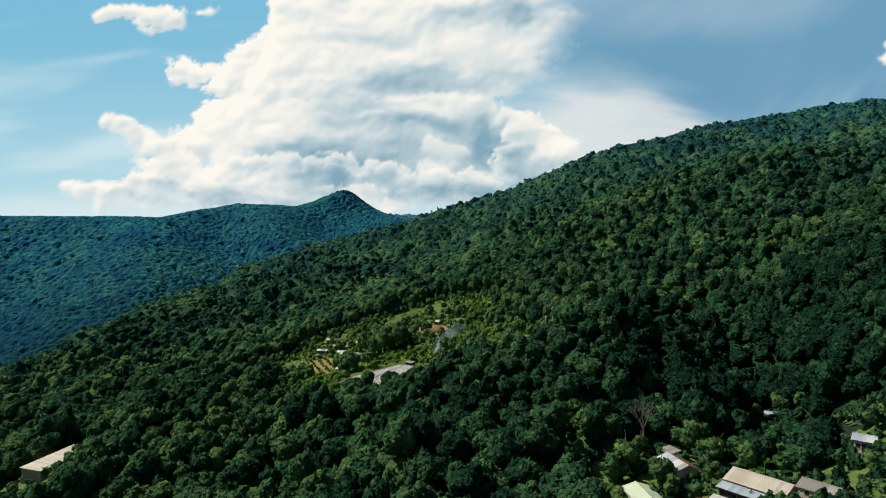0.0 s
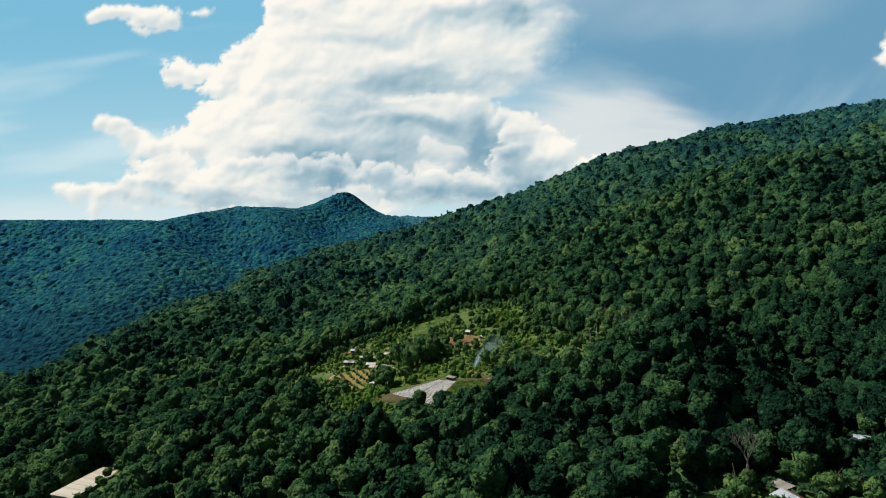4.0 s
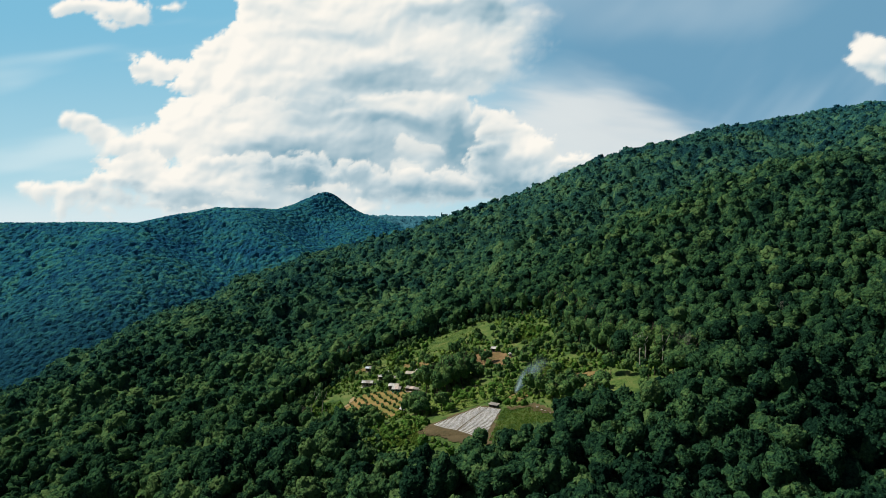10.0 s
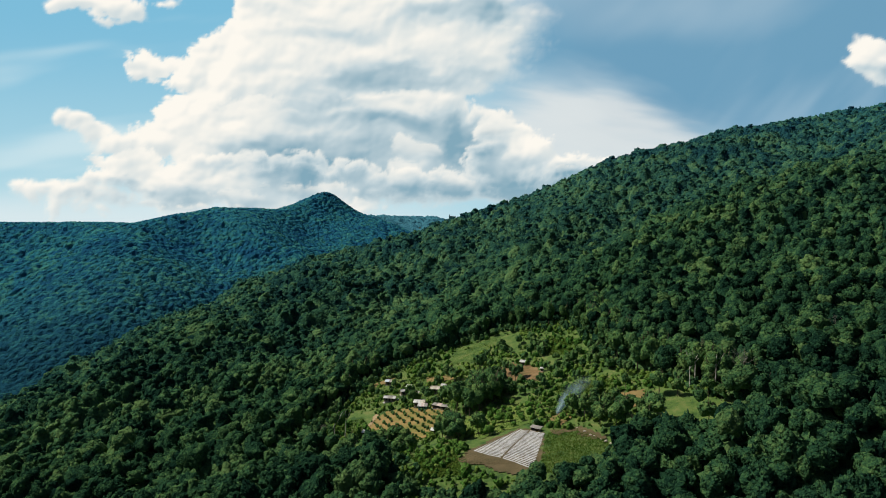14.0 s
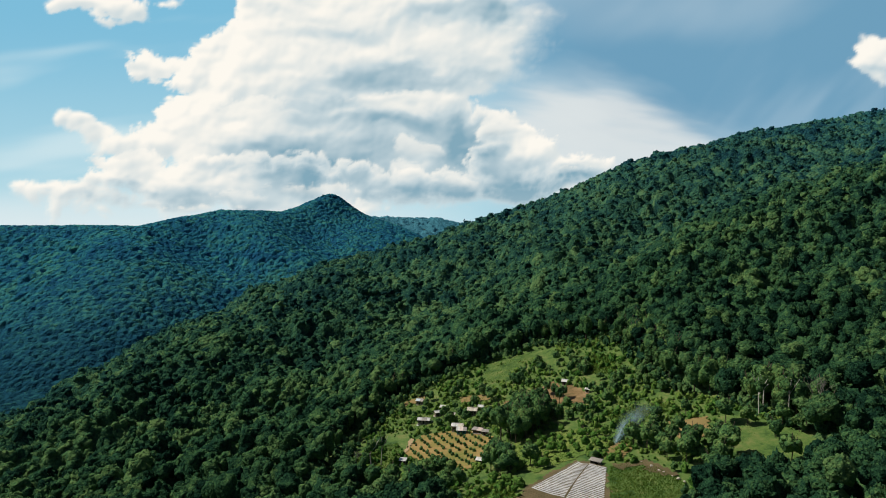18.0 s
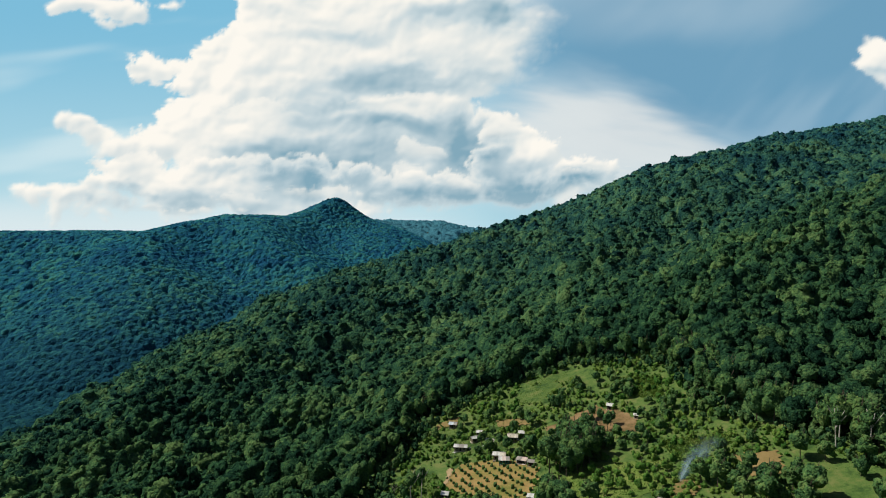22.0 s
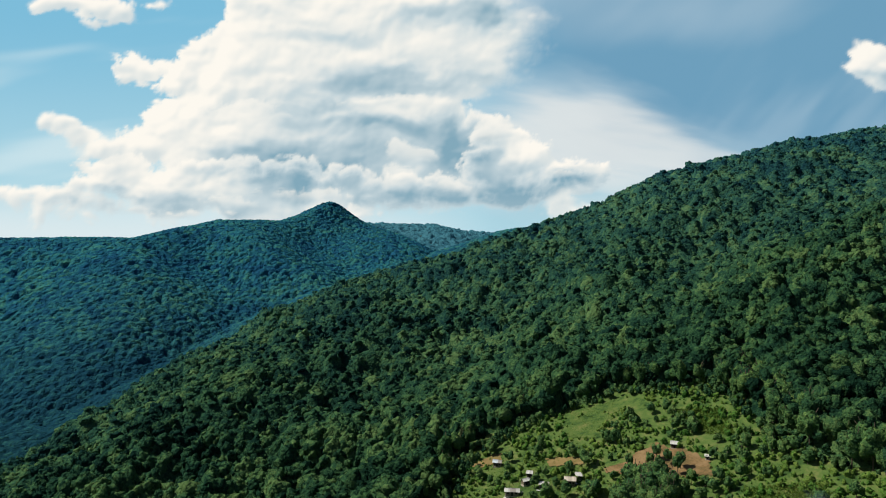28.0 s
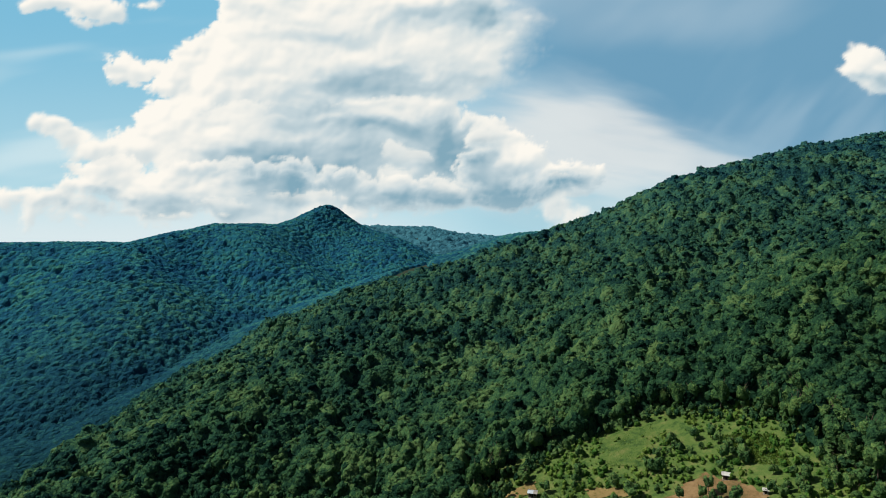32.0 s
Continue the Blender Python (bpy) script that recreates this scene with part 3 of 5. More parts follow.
def open_ground(x, y):
    hit = farm_edge(x, y)
    for poly in CLEARINGS[1:]:
        for dx, dy in ((0, 0), (4, 0), (-4, 0), (0, 4), (0, -4)):
            hit |= inside(poly, x + dx, y + dy)
    return hit


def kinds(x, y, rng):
    """Tone of each tree: stands of one kind together, each tree its own, and one slope's shade painted in."""
    # shade over the slope on the right, put into the leaf tone
    painted_shade = 0.42 * hill(x, y, 122, 250, 60, 105, 80)
    return np.clip(0.46 - painted_shade + 0.40 * fbm(x / 45, y / 45, 3, 3) + 0.22 * rng.normal(size=len(x)), 0.03, 0.97)


near_forms = [crown_form(10 + k, 22 + k % 6, 110, 0.12, 10, 18, 0.9 + 0.05 * (k % 4)) for k in range(14)]
close_forms = [crown_form(25 + k, 18 + k % 5, 46, 0.14, 7, 12, 0.9 + 0.05 * (k % 4)) for k in range(12)]
mid_forms = [crown_form(40 + k, 9 + k % 4, 10, 0.22, 5, 9, 0.8) for k in range(12)]
far_forms = [crown_form(70 + k, 8, 0, 0.30, 3, 7, 0.55, 84) for k in range(8)]


def grow(rng, x, y, lo, hi, uneven=2.4):
    """Crown radius and height of each tree: stands of tall and low wood, and single giants."""
    n = len(x)
    r = (lo + (hi - lo) * rng.random(n) ** 1.5) * np.where(rng.random(n) < 0.09, 1.3 if uneven > 2 else 1.15, 1.0)
    return r, 5.0 + 1.5 * r + uneven * np.clip(rng.normal(size=n), -1.5, 2) + 5.5 * fbm(x / 28, y / 28, 45, 2) + np.where(rng.random(n) < 0.06, 4 if uneven > 2 else 1.5, 0)


def dome_field(px, py, x, y, r, tall, tone, cell):
    """Height of the closed canopy over the ground and the tone of the tree on top: the highest crown dome at each point."""
    nx = int((px.max() - px.min()) / cell) + 5
    x0, y0 = px.min() - 2 * cell, py.min() - 2 * cell
    order = np.argsort(((y - y0) / cell).astype(int) * nx + ((x - x0) / cell).astype(int), kind="stable")
    key = (((y - y0) / cell).astype(int) * nx + ((x - x0) / cell).astype(int))[order]
    gi, gj = ((px - x0) / cell).astype(int), ((py - y0) / cell).astype(int)
    foot, land = ground_height(x, y), ground_height(px, py)
    best, own = land - 1.0, np.full(px.shape, 0.2)
    for dj in (-1, 0, 1):
        for di in (-1, 0, 1):
            want = (gj + dj) * nx + gi + di
            first, last = np.searchsorted(key, want, "left"), np.searchsorted(key, want, "right")
            for k in range(3):
                at = np.minimum(first + k, len(order) - 1)
                t = order[at]
                d = np.hypot(px - x[t], py - y[t]) / (1.12 * r[t])
                h = foot[t] + tall[t] - 0.12 * r[t] - 1.05 * r[t] * (1 - np.sqrt(np.maximum(1 - d * d, 0)))
                better = (first + k < last) & (d < 1) & (h > best)
                best, own = np.where(better, h, best), np.where(better, tone[t], own)
    return best - land, own


def lumps(px, py, size, seed):
    """Small round swellings, -1 between them to 0 on top."""
    gi, gj = np.floor(px / size).astype(int), np.floor(py / size).astype(int)
    best = np.full(px.shape, 4.0)
    for di in (-1, 0, 1):
        for dj in (-1, 0, 1):
            i, j = gi + di, gj + dj
            a = np.sin(i * 127.1 + j * 311.7 + seed) * 43758.5453
            b = np.sin(i * 269.5 + j * 183.3 + seed) * 43758.5453
            best = np.minimum(best, (px / size - i - (a - np.floor(a))) ** 2 + (py / size - j - (b - np.floor(b))) ** 2)
    return -np.minimum(best, 1)


def canopy(name, label, x, y, r, tall, tone, mat, step, lump, sink, cell, filled=0.0):
    """The closed leaf roof that the crowns of a wood make together: domes with smaller swellings, down to the ground at the wood's edge."""
    px, py = np.meshgrid(np.arange(x.min() - 8, x.max() + 8, step), np.arange(y.min() - 8, y.max() + 8, step), indexing="ij")
    rng = np.random.default_rng(99)
    px, py = px + rng.uniform(-0.3, 0.3, px.shape) * step, py + rng.uniform(-0.3, 0.3, px.shape) * step
    h, own = dome_field(px, py, x, y, r, tall, tone, cell)
    free = open_ground(px, py) if y.min() < 560 else np.zeros(px.shape, bool)
    h = np.where(free | (h < 0.8), -1.0, h)
    spread_in = max(2, int(round((7.0 / step) ** 2)))
    mantle = steps(0.45, 0.98, blur((h > 0).astype(float), spread_in))
    h = np.where(h > 0, h, np.where((mantle > 0.3) & ~free, 4.0, -2.0))
    h = np.where(h > 0, np.maximum(h, filled * mantle), h)
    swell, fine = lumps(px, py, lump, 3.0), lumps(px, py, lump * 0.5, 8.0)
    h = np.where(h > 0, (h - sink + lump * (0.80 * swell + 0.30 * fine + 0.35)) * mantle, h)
    # shading painted into the tone: lighter on the swellings, darker in the creases
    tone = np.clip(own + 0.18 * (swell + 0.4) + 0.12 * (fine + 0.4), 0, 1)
    faces = grid_faces(*px.shape)
    faces = faces[(h.ravel()[faces] > 0).any(1)]
    used, back = np.unique(faces, return_inverse=True)
    v = np.stack([px, py, ground_height(px, py) + h], -1).reshape(-1, 3)[used]
    ob = mesh_object(name, v, back.reshape(-1, 4), mat, smooth=True)
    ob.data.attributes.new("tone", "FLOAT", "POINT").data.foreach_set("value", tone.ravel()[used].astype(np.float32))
    ob.data.attributes.new("haze", "FLOAT", "POINT").data.foreach_set("value", haze_tint(v[:, 0], v[:, 1]).astype(np.float32))
    return tagged(ob, label, "forest", kind="stuff")


def near_zone(x, y, more=0.0):
    """Where the trees stand close enough to show their leaves, with a winding limit."""
    return (y < 462 + more + 34 * fbm(x / 30, y / 30, 77, 3)) & (np.abs(x + 70) < 0.76 * y + 75 + more)


x, y, rng = scatter(-460, 330, 95, 505, 6.6, 1)
keep = near_zone(x, y, 14) & ~open_ground(x, y)
x, y = x[keep], y[keep]
r, tall = grow(rng, x, y, 2.8, 5.7)
tall = tall * (1 - 0.45 * hill(x, y, 98, 168, 40, 34, 22)) + 6 * hill(x, y, -36, 255, 4, 27, 13) + 7 * hill(x, y, -20, 232, 0, 13, 10)  # heights fitted to the camera's view: low before the houses, tall below the plastic-covered field
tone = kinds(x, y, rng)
canopy("forest_understory", "dark shaded lower leaves beneath the forest crowns", x, y, r * 0.95, tall * 0.74, tone, LEAF, 3.2, 2.4, 3.0, 7.2)
own = near_zone(x, y)
front = own & (y < 345)
wood("near_forest", "dense green tropical forest with rounded uneven crowns", near_forms, x[front], y[front], r[front], tall[front], tone[front], LEAF, 2)
own &= ~front
wood("village_forest", "dense green forest round the fields and huts", close_forms, x[own], y[own], r[own], tall[own], tone[own], LEAF, 2)

# the same forest goes on beneath the start of the flight
x, y, rng = scatter(-270, 210, -60, 97, 6.6, 11)
x, y = x[~open_ground(x, y)], y[~open_ground(x, y)]
r, tall = grow(rng, x, y, 2.6, 5.6)
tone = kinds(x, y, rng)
wood("home_forest", "dense green forest on the near slope", far_forms, x, y, r, tall, tone, LEAF, 12)
canopy("home_canopy", "closed green leaf roof of the near slope", x, y, r, tall, tone, LEAF, 4.0, 3.0, 3.0, 7.4)

x, y, rng = scatter(-800, 900, 330, 1060, 8.0, 3)
keep = (np.abs(x + 60) < 0.80 * y + 60) & ~near_zone(x, y, -14) & ~open_ground(x, y) & ((x + 348) * -0.874 + (y - 576) * 0.486 < 260)
x, y = x[keep], y[keep]
r, tall = grow(rng, x, y, 3.3, 7.0, 1.3)
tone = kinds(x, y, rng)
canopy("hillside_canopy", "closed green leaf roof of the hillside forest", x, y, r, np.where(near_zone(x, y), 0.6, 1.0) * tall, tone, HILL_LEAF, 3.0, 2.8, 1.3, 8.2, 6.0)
close = y + 20 * fbm(x / 25, y / 25, 79, 2) < 590
own = ~near_zone(x, y) & close
wood("slope_forest", "green forest on the slope behind the village", close_forms, x[own], y[own], r[own], tall[own], tone[own], HILL_LEAF, 4)
own = ~near_zone(x, y) & ~close
wood("hillside_forest", "green forest covering the hillside up to the ridge", mid_forms, x[own], y[own], r[own], tall[own], tone[own], HILL_LEAF, 4)

x, y, rng = scatter(-1750, 420, 560, 2420, 9.8, 5)
behind = np.interp(x, [p[0] for p in FAR_CREST], [p[1] for p in FAR_CREST]) + np.where(x > -230, 150, 45)
keep = (np.abs(x + 100) < 0.82 * y) & ((x + 348) * -0.874 + (y - 576) * 0.486 > 225) & (y < behind)
keep |= (np.hypot(x - 130, y - 1393) < 200) & (y < 1430)
x, y = x[keep], y[keep]
r, tall = np.minimum(grow(rng, x, y, 5.0, 8.4)[0], 8.6), 11 + 2 * fbm(x / 40, y / 40, 46, 2)
# valley floor shade painted in: leaf tone darkens towards the bottom
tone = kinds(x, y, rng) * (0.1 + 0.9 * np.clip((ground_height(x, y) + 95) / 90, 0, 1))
canopy("far_forest", "forest of rounded crowns over the far hills, painted haze blue-green", x, y, r, tall, tone, FAR_LEAF, 3.1, 2.6, 0.3, 9.4, 5.0)
x, y, rng = scatter(-352, -284, 2020, 2052, 11, 15)
wood("summit_trees", "small clump of trees on the pointed summit", mid_forms, x, y, 3.2 + 2.0 * rng.random(len(x)), 9.5 + 3.5 * rng.random(len(x)), kinds(x, y, rng), FAR_LEAF, 16)
x, y, rng = scatter(-620, 420, 2600, 3380, 22, 7)
r, tall = grow(rng, x, y, 9, 14)
tone = kinds(x, y, rng)
canopy("distant_forest", "forest on the most distant ridge, painted pale as in haze", x, y, r, tall * 0.7, tone, PALE_HAZE_LEAF, 7.0, 4.0, 0.5, 16.0, 9.0)


# ---- fields ----
def patch(name, poly, mat, label, step=1.5, lift=0.35, category="field"):
    """A sheet of ground that follows the land, with a ragged edge."""
    xs, ys = [p[0] for p in poly], [p[1] for p in poly]
    x, y = np.meshgrid(np.arange(min(xs) - 3, max(xs) + 3, step), np.arange(min(ys) - 3, max(ys) + 3, step), indexing="ij")
    jx, jy = x + 0.5 * fbm(x / 3, y / 3, 61, 2), y + 0.5 * fbm(x / 3, y / 3, 67, 2)
    f = grid_faces(*x.shape)
    cx, cy = jx.ravel()[f].mean(1), jy.ravel()[f].mean(1)
    f = f[inside(poly, cx + 2.2 * fbm(cx / 5, cy / 5, 63, 3), cy + 2.2 * fbm(cx / 5, cy / 5, 64, 3))]
    used, f = np.unique(f, return_inverse=True)
    v = np.stack([jx.ravel(), jy.ravel(), ground_height(jx, jy).ravel() + lift + 0.15 * fbm(jx / 2.5, jy / 2.5, 65, 3).ravel()], -1)[used]
    ob = mesh_object(name, v, f.reshape(-1, 4), mat, smooth=True)
    return tagged(ob, label, category, kind="structure")


MULCH = [(-47.5, 328), (-23.5, 346.5), (-15, 335), (-27, 301.5)]
BEAN = [(-11, 337), (1, 333), (7, 312), (0, 299), (-9, 291), (-25, 300), (-15, 333)]
COFFEE = [(-99, 413), (-86, 431), (-68, 424), (-53, 414), (-52, 402), (-63, 372), (-75, 371), (-95, 409)]
ORCHARD = [(-52, 386), (-29, 394), (-2, 380), (-7, 356), (-21, 353), (-42, 344), (-52, 362)]
UPPER = [(-40, 521), (-10, 515), (-12, 499), (-33, 480), (-45, 488)]
YARD = [(-100, 492), (-86, 503), (-62, 478), (-44, 466), (-44, 440), (-54, 420), (-90, 440), (-98, 468)]
STRIP = [(-62, 474), (-46, 465), (-45, 456), (-62, 465)]
REDS = [(-39, 448), (-26, 449), (-17, 455), (-8, 456), (1, 441), (5, 429), (0, 415), (-9, 420), (-22, 434), (-36, 440)]
MEADOW = [(36, 350), (55, 348), (64, 326), (60, 306), (46, 294), (34, 306), (31, 322), (37, 336)]
GLADE = [(23, 368), (40, 362), (33, 345), (22, 346)]
LEFT_GRASS = [(-129, 424), (-101, 429), (-95, 408), (-112, 390), (-128, 398)]
LOW_GRASS = [(-73, 334), (-55, 343), (-54, 304), (-68, 306)]
HIGH_GRASS = [(12, 482), (32, 467), (25, 440), (12, 452)]
BANK = [(3, 399), (30, 389), (30, 378), (4, 375)]

patch("farm_ground", [(x * 1.14 + 5, y + (y - 410) * 0.10) for x, y in FARMLAND], GRASS, "rough green grass and weeds between the fields", 2.5, 0.15, "grass")
patch("orchard_ground", ORCHARD, ORCHARD_GRASS, "yellow-green grass under young fruit trees", lift=0.4)
patch("upper_field", UPPER, GRASS, "smooth green sloping field above the huts", lift=0.45)
patch("mulch_plot", [(-51, 328.5), (-25, 348.5), (-14, 337.5), (-24, 297), (-38, 302), (-50, 316)], BROWN_SOIL, "bare brown soil round a plastic-covered field", lift=0.5)
patch("bean_field", BEAN, GRASS, "flat field of low green crops", lift=0.5)
patch("field_headland", [(-11, 338), (1, 335), (8, 318), (3, 320), (-3, 330), (-12, 331)], BROWN_SOIL, "bare brown edge of a green field", lift=0.7)
patch("coffee_plot", COFFEE, OCHRE_SOIL, "ochre soil plot planted in rows of bushes", lift=0.5)
patch("red_plot", REDS, RED_SOIL, "bare red soil clearing", lift=0.5)
patch("tan_strip", STRIP, TAN_SOIL, "bare tan soil strip beside the huts", lift=0.6)
patch("hut_terrace", [(-101, 491), (-90, 496), (-82, 494), (-84, 486), (-96, 485)], TAN_SOIL, "bare soil round a small hut", lift=0.6)
patch("dirt_track", [(-93, 428), (-91, 427), (-96, 409), (-98.5, 410)], DIRT_TRACK, "pale dirt track down the edge of a plot", 0.8, 0.8, "track")
patch("dirt_yard", [(-8, 353), (-2, 358), (2, 350), (-6, 342), (-13, 346)], TAN_SOIL, "trodden bare soil beside a field", lift=0.6)
patch("glade_soil", GLADE, TAN_SOIL, "dry tan grass in a small glade", lift=0.55)
patch("meadow", MEADOW, GRASS, "smooth green meadow among trees", lift=0.5)
patch("village_ground", [(38, 172), (54, 181), (69, 181), (78, 168), (98, 164), (112, 160), (112, 140), (104, 108), (30, 96)], GRASS, "weedy green ground round the houses", 2.0, 0.25, "grass")
patch("house_yard", [(60, 152), (66, 147), (65, 136), (57, 138)], RED_SOIL, "orange soil yard between the houses", 1.0, 0.45)
patch("garden", [(89, 146), (94, 152), (98, 148), (96, 137), (91, 138)], GRASS, "yellow-green grass garden", 1.5, 0.45)
patch("clearing", [(112, 188), (126, 186), (124, 166), (112, 164)], GRASS, "bright green clearing", 1.5, 0.4)
patch("barn_yard", [(-200, 278), (-192, 320), (-166, 314), (-156, 278), (-154, 252), (-186, 250)], GRASS, "rough grass round a long shed", 2.0, 0.3)


def grass(name, label, poly, count, tall, mat, seed):
    """Tufts: three-sided blades standing at random over a field."""
    rng = np.random.default_rng(seed)
    xs, ys = np.array([p[0] for p in poly]), np.array([p[1] for p in poly])
    x, y = rng.uniform(xs.min(), xs.max(), count * 3), rng.uniform(ys.min(), ys.max(), count * 3)
    ok = inside(poly, x, y)
    x, y = x[ok][:count], y[ok][:count]
    n = len(x)
    z = ground_height(x, y) + 0.3
    a, h = rng.random(n) * 6.283, tall * (0.5 + rng.random(n))
    w = 0.45 * h
    lean = rng.normal(size=(n, 2)) * 0.5 * h[:, None]
    v = np.stack([np.stack([x - w * np.cos(a), y - w * np.sin(a), z], -1), np.stack([x + w * np.cos(a), y + w * np.sin(a), z], -1),
                  np.stack([x + lean[:, 0], y + lean[:, 1], z + h], -1)], 1)
    ob = mesh_object(name, v.reshape(-1, 3), np.arange(n * 3).reshape(-1, 3), mat)
    tone = 0.45 + 0.35 * fbm(x / 9, y / 9, 77, 3) + 0.12 * rng.normal(size=n)
    ob.data.attributes.new("tone", "FLOAT", "POINT").data.foreach_set("value", np.repeat(np.clip(tone, 0, 1), 3).astype(np.float32))
    return tagged(ob, label, "grass", kind="stuff")


grass("bean_crop", "low leafy green crop covering a flat field", BEAN, 12000, 0.5, GRASS_BLADE, 301)
grass("upper_grass", "long green grass on a sloping field", UPPER, 7000, 0.3, GRASS_BLADE, 302)
grass("orchard_grass", "yellow-green grass under young fruit trees", ORCHARD, 2500, 0.5, GRASS_BLADE, 303)
grass("yard_grass", "rough green grass between the huts", YARD, 2500, 0.5, GRASS_BLADE, 304)
grass("meadow_grass", "short green meadow grass", MEADOW, 1500, 0.35, GRASS_BLADE, 305)
grass("bank_grass", "green grass on a bank", BANK, 2500, 0.6, GRASS_BLADE, 306)
grass("left_grass", "green grass beside a planted plot", LEFT_GRASS, 2500, 0.5, GRASS_BLADE, 307)
grass("low_grass", "tall green weeds below a field", LOW_GRASS, 2500, 0.8, GRASS_BLADE, 308)
grass("high_grass", "green grass on a small upland clearing", HIGH_GRASS, 2500, 0.7, GRASS_BLADE, 309)


# low scrub between the fields
x, y, rng = scatter(-140, 70, 282, 534, 3.4, 21)
keep = farm_edge(x, y)
MARGIN = [(-52, 331), (-41, 352), (-20, 353), (-12, 337), (-24, 296), (-38, 299), (-51, 313)]
for poly in (MARGIN, BEAN, COFFEE, ORCHARD, REDS, STRIP, MEADOW, GLADE):
    keep &= ~inside(poly, x, y)
keep &= fbm(x / 16, y / 16, 99, 3) + 0.5 * rng.random(len(x)) > np.where(inside(UPPER, x, y), 0.45, np.where(inside(YARD, x, y), 0.22, 0.08))
x, y = x[keep], y[keep]
r = 0.5 + 1.8 * rng.random(len(x)) ** 2
scrub_forms = [crown_form(140 + k, 8, 14, 0.26, 4, 8) for k in range(6)]
tagged(wood("scrub", "low green scrub and weeds between the fields", scrub_forms, x, y, r, np.where(inside([(-75, 338), (-8, 300), (-20, 262), (-78, 270)], x, y), 0.5, 1.0) * (r * 1.2 + 0.3), np.clip(kinds(x, y, rng) + 0.05, 0, 1), BRIGHT_LEAF, 22), "", "scrub")
# taller shrubs where the farmland meets the forest
x, y, rng = scatter(-150, 80, 262, 545, 3.6, 25)
keep = farm_edge(x, y) & ~inside([(-20 + (u + 20) * 0.88, 405 + (v - 405) * 0.90) for u, v in FARMLAND], x, y) & (rng.random(len(x)) < 0.72)
for poly in ([(-62, 340), (-20, 352), (2, 300), (-16, 276), (-44, 268), (-70, 288)], BEAN, MEADOW, UPPER):
    keep &= ~inside(poly, x, y)
x, y = x[keep], y[keep]
r = 1.2 + 1.7 * rng.random(len(x))
tagged(wood("edge_shrubs", "green shrubs along the edge of the forest", scrub_forms, x, y, r, r * 1.5 + 2.5 * rng.random(len(x)), np.clip(kinds(x, y, rng) + 0.12, 0, 1), LEAF, 26), "", "shrubs")
x, y, rng = scatter(34, 132, 92, 236, 2.9, 23)
keep = np.zeros(len(x), bool)
for poly in CLEARINGS[1:]:
    keep |= inside(poly, x, y)
for poly in ([(60, 152), (66, 147), (65, 136), (57, 138)],):
    keep &= ~inside(poly, x, y)
keep &= rng.random(len(x)) < np.where(y > 190, 0.95, 0.78)
x, y = x[keep], y[keep]
r = 0.8 + 1.5 * rng.random(len(x)) + np.where(y > 190, 0.7, 0)
tagged(wood("garden_scrub", "low green shrubs and weeds round the houses", scrub_forms, x, y, r, r * 1.2 + 0.3, np.clip(kinds(x, y, rng) + 0.1, 0, 1), LEAF, 24), "", "scrub")


# ---- things ----
def part(name, bm, mat, parent, label=""):
    """One mesh object under a thing or under a part."""
    me = bpy.data.meshes.new(name)
    bm.to_mesh(me)
    bm.free()
    me.materials.append(mat)
    ob = new(name, me)
    ob.parent = parent
    return tagged(ob, label) if label else ob


def box(bm, x0, x1, y0, y1, z0, z1):
    m = Matrix.Translation(((x0 + x1) / 2, (y0 + y1) / 2, (z0 + z1) / 2)) @ Matrix.Diagonal((x1 - x0, y1 - y0, z1 - z0, 1))
    bmesh.ops.create_cube(bm, size=1, matrix=m)
    return bm


def rod(bm, a, b, r0, r1, sides=6):
    """A tapered round bar from a to b."""
    a, b = Vector(a), Vector(b)
    turn = (b - a).to_track_quat("Z", "Y").to_matrix().to_4x4()
    bmesh.ops.create_cone(bm, cap_ends=True, segments=sides, radius1=r0, radius2=r1, depth=(b - a).length, matrix=Matrix.Translation((a + b) / 2) @ turn)
    return bm


SHEETS = {}


def sheet_mesh(width, fall, mat):
    """A ribbed roofing sheet lying along x, falling along y, in the xy plane."""
    key = (round(width, 2), round(fall, 2), mat.name)
    if key not in SHEETS:
        bm, n = bmesh.new(), 6
        rows = []
        for y in (0, fall):
            rows.append([bm.verts.new((width * i / n, y, 0.045 * (i % 2))) for i in range(n + 1)])
        for i in range(n):
            bm.faces.new((rows[0][i], rows[0][i + 1], rows[1][i + 1], rows[1][i]))
        me = bpy.data.meshes.new("sheet")
        bm.to_mesh(me)
        bm.free()
        me.materials.append(mat)
        SHEETS[key] = me
    return SHEETS[key]


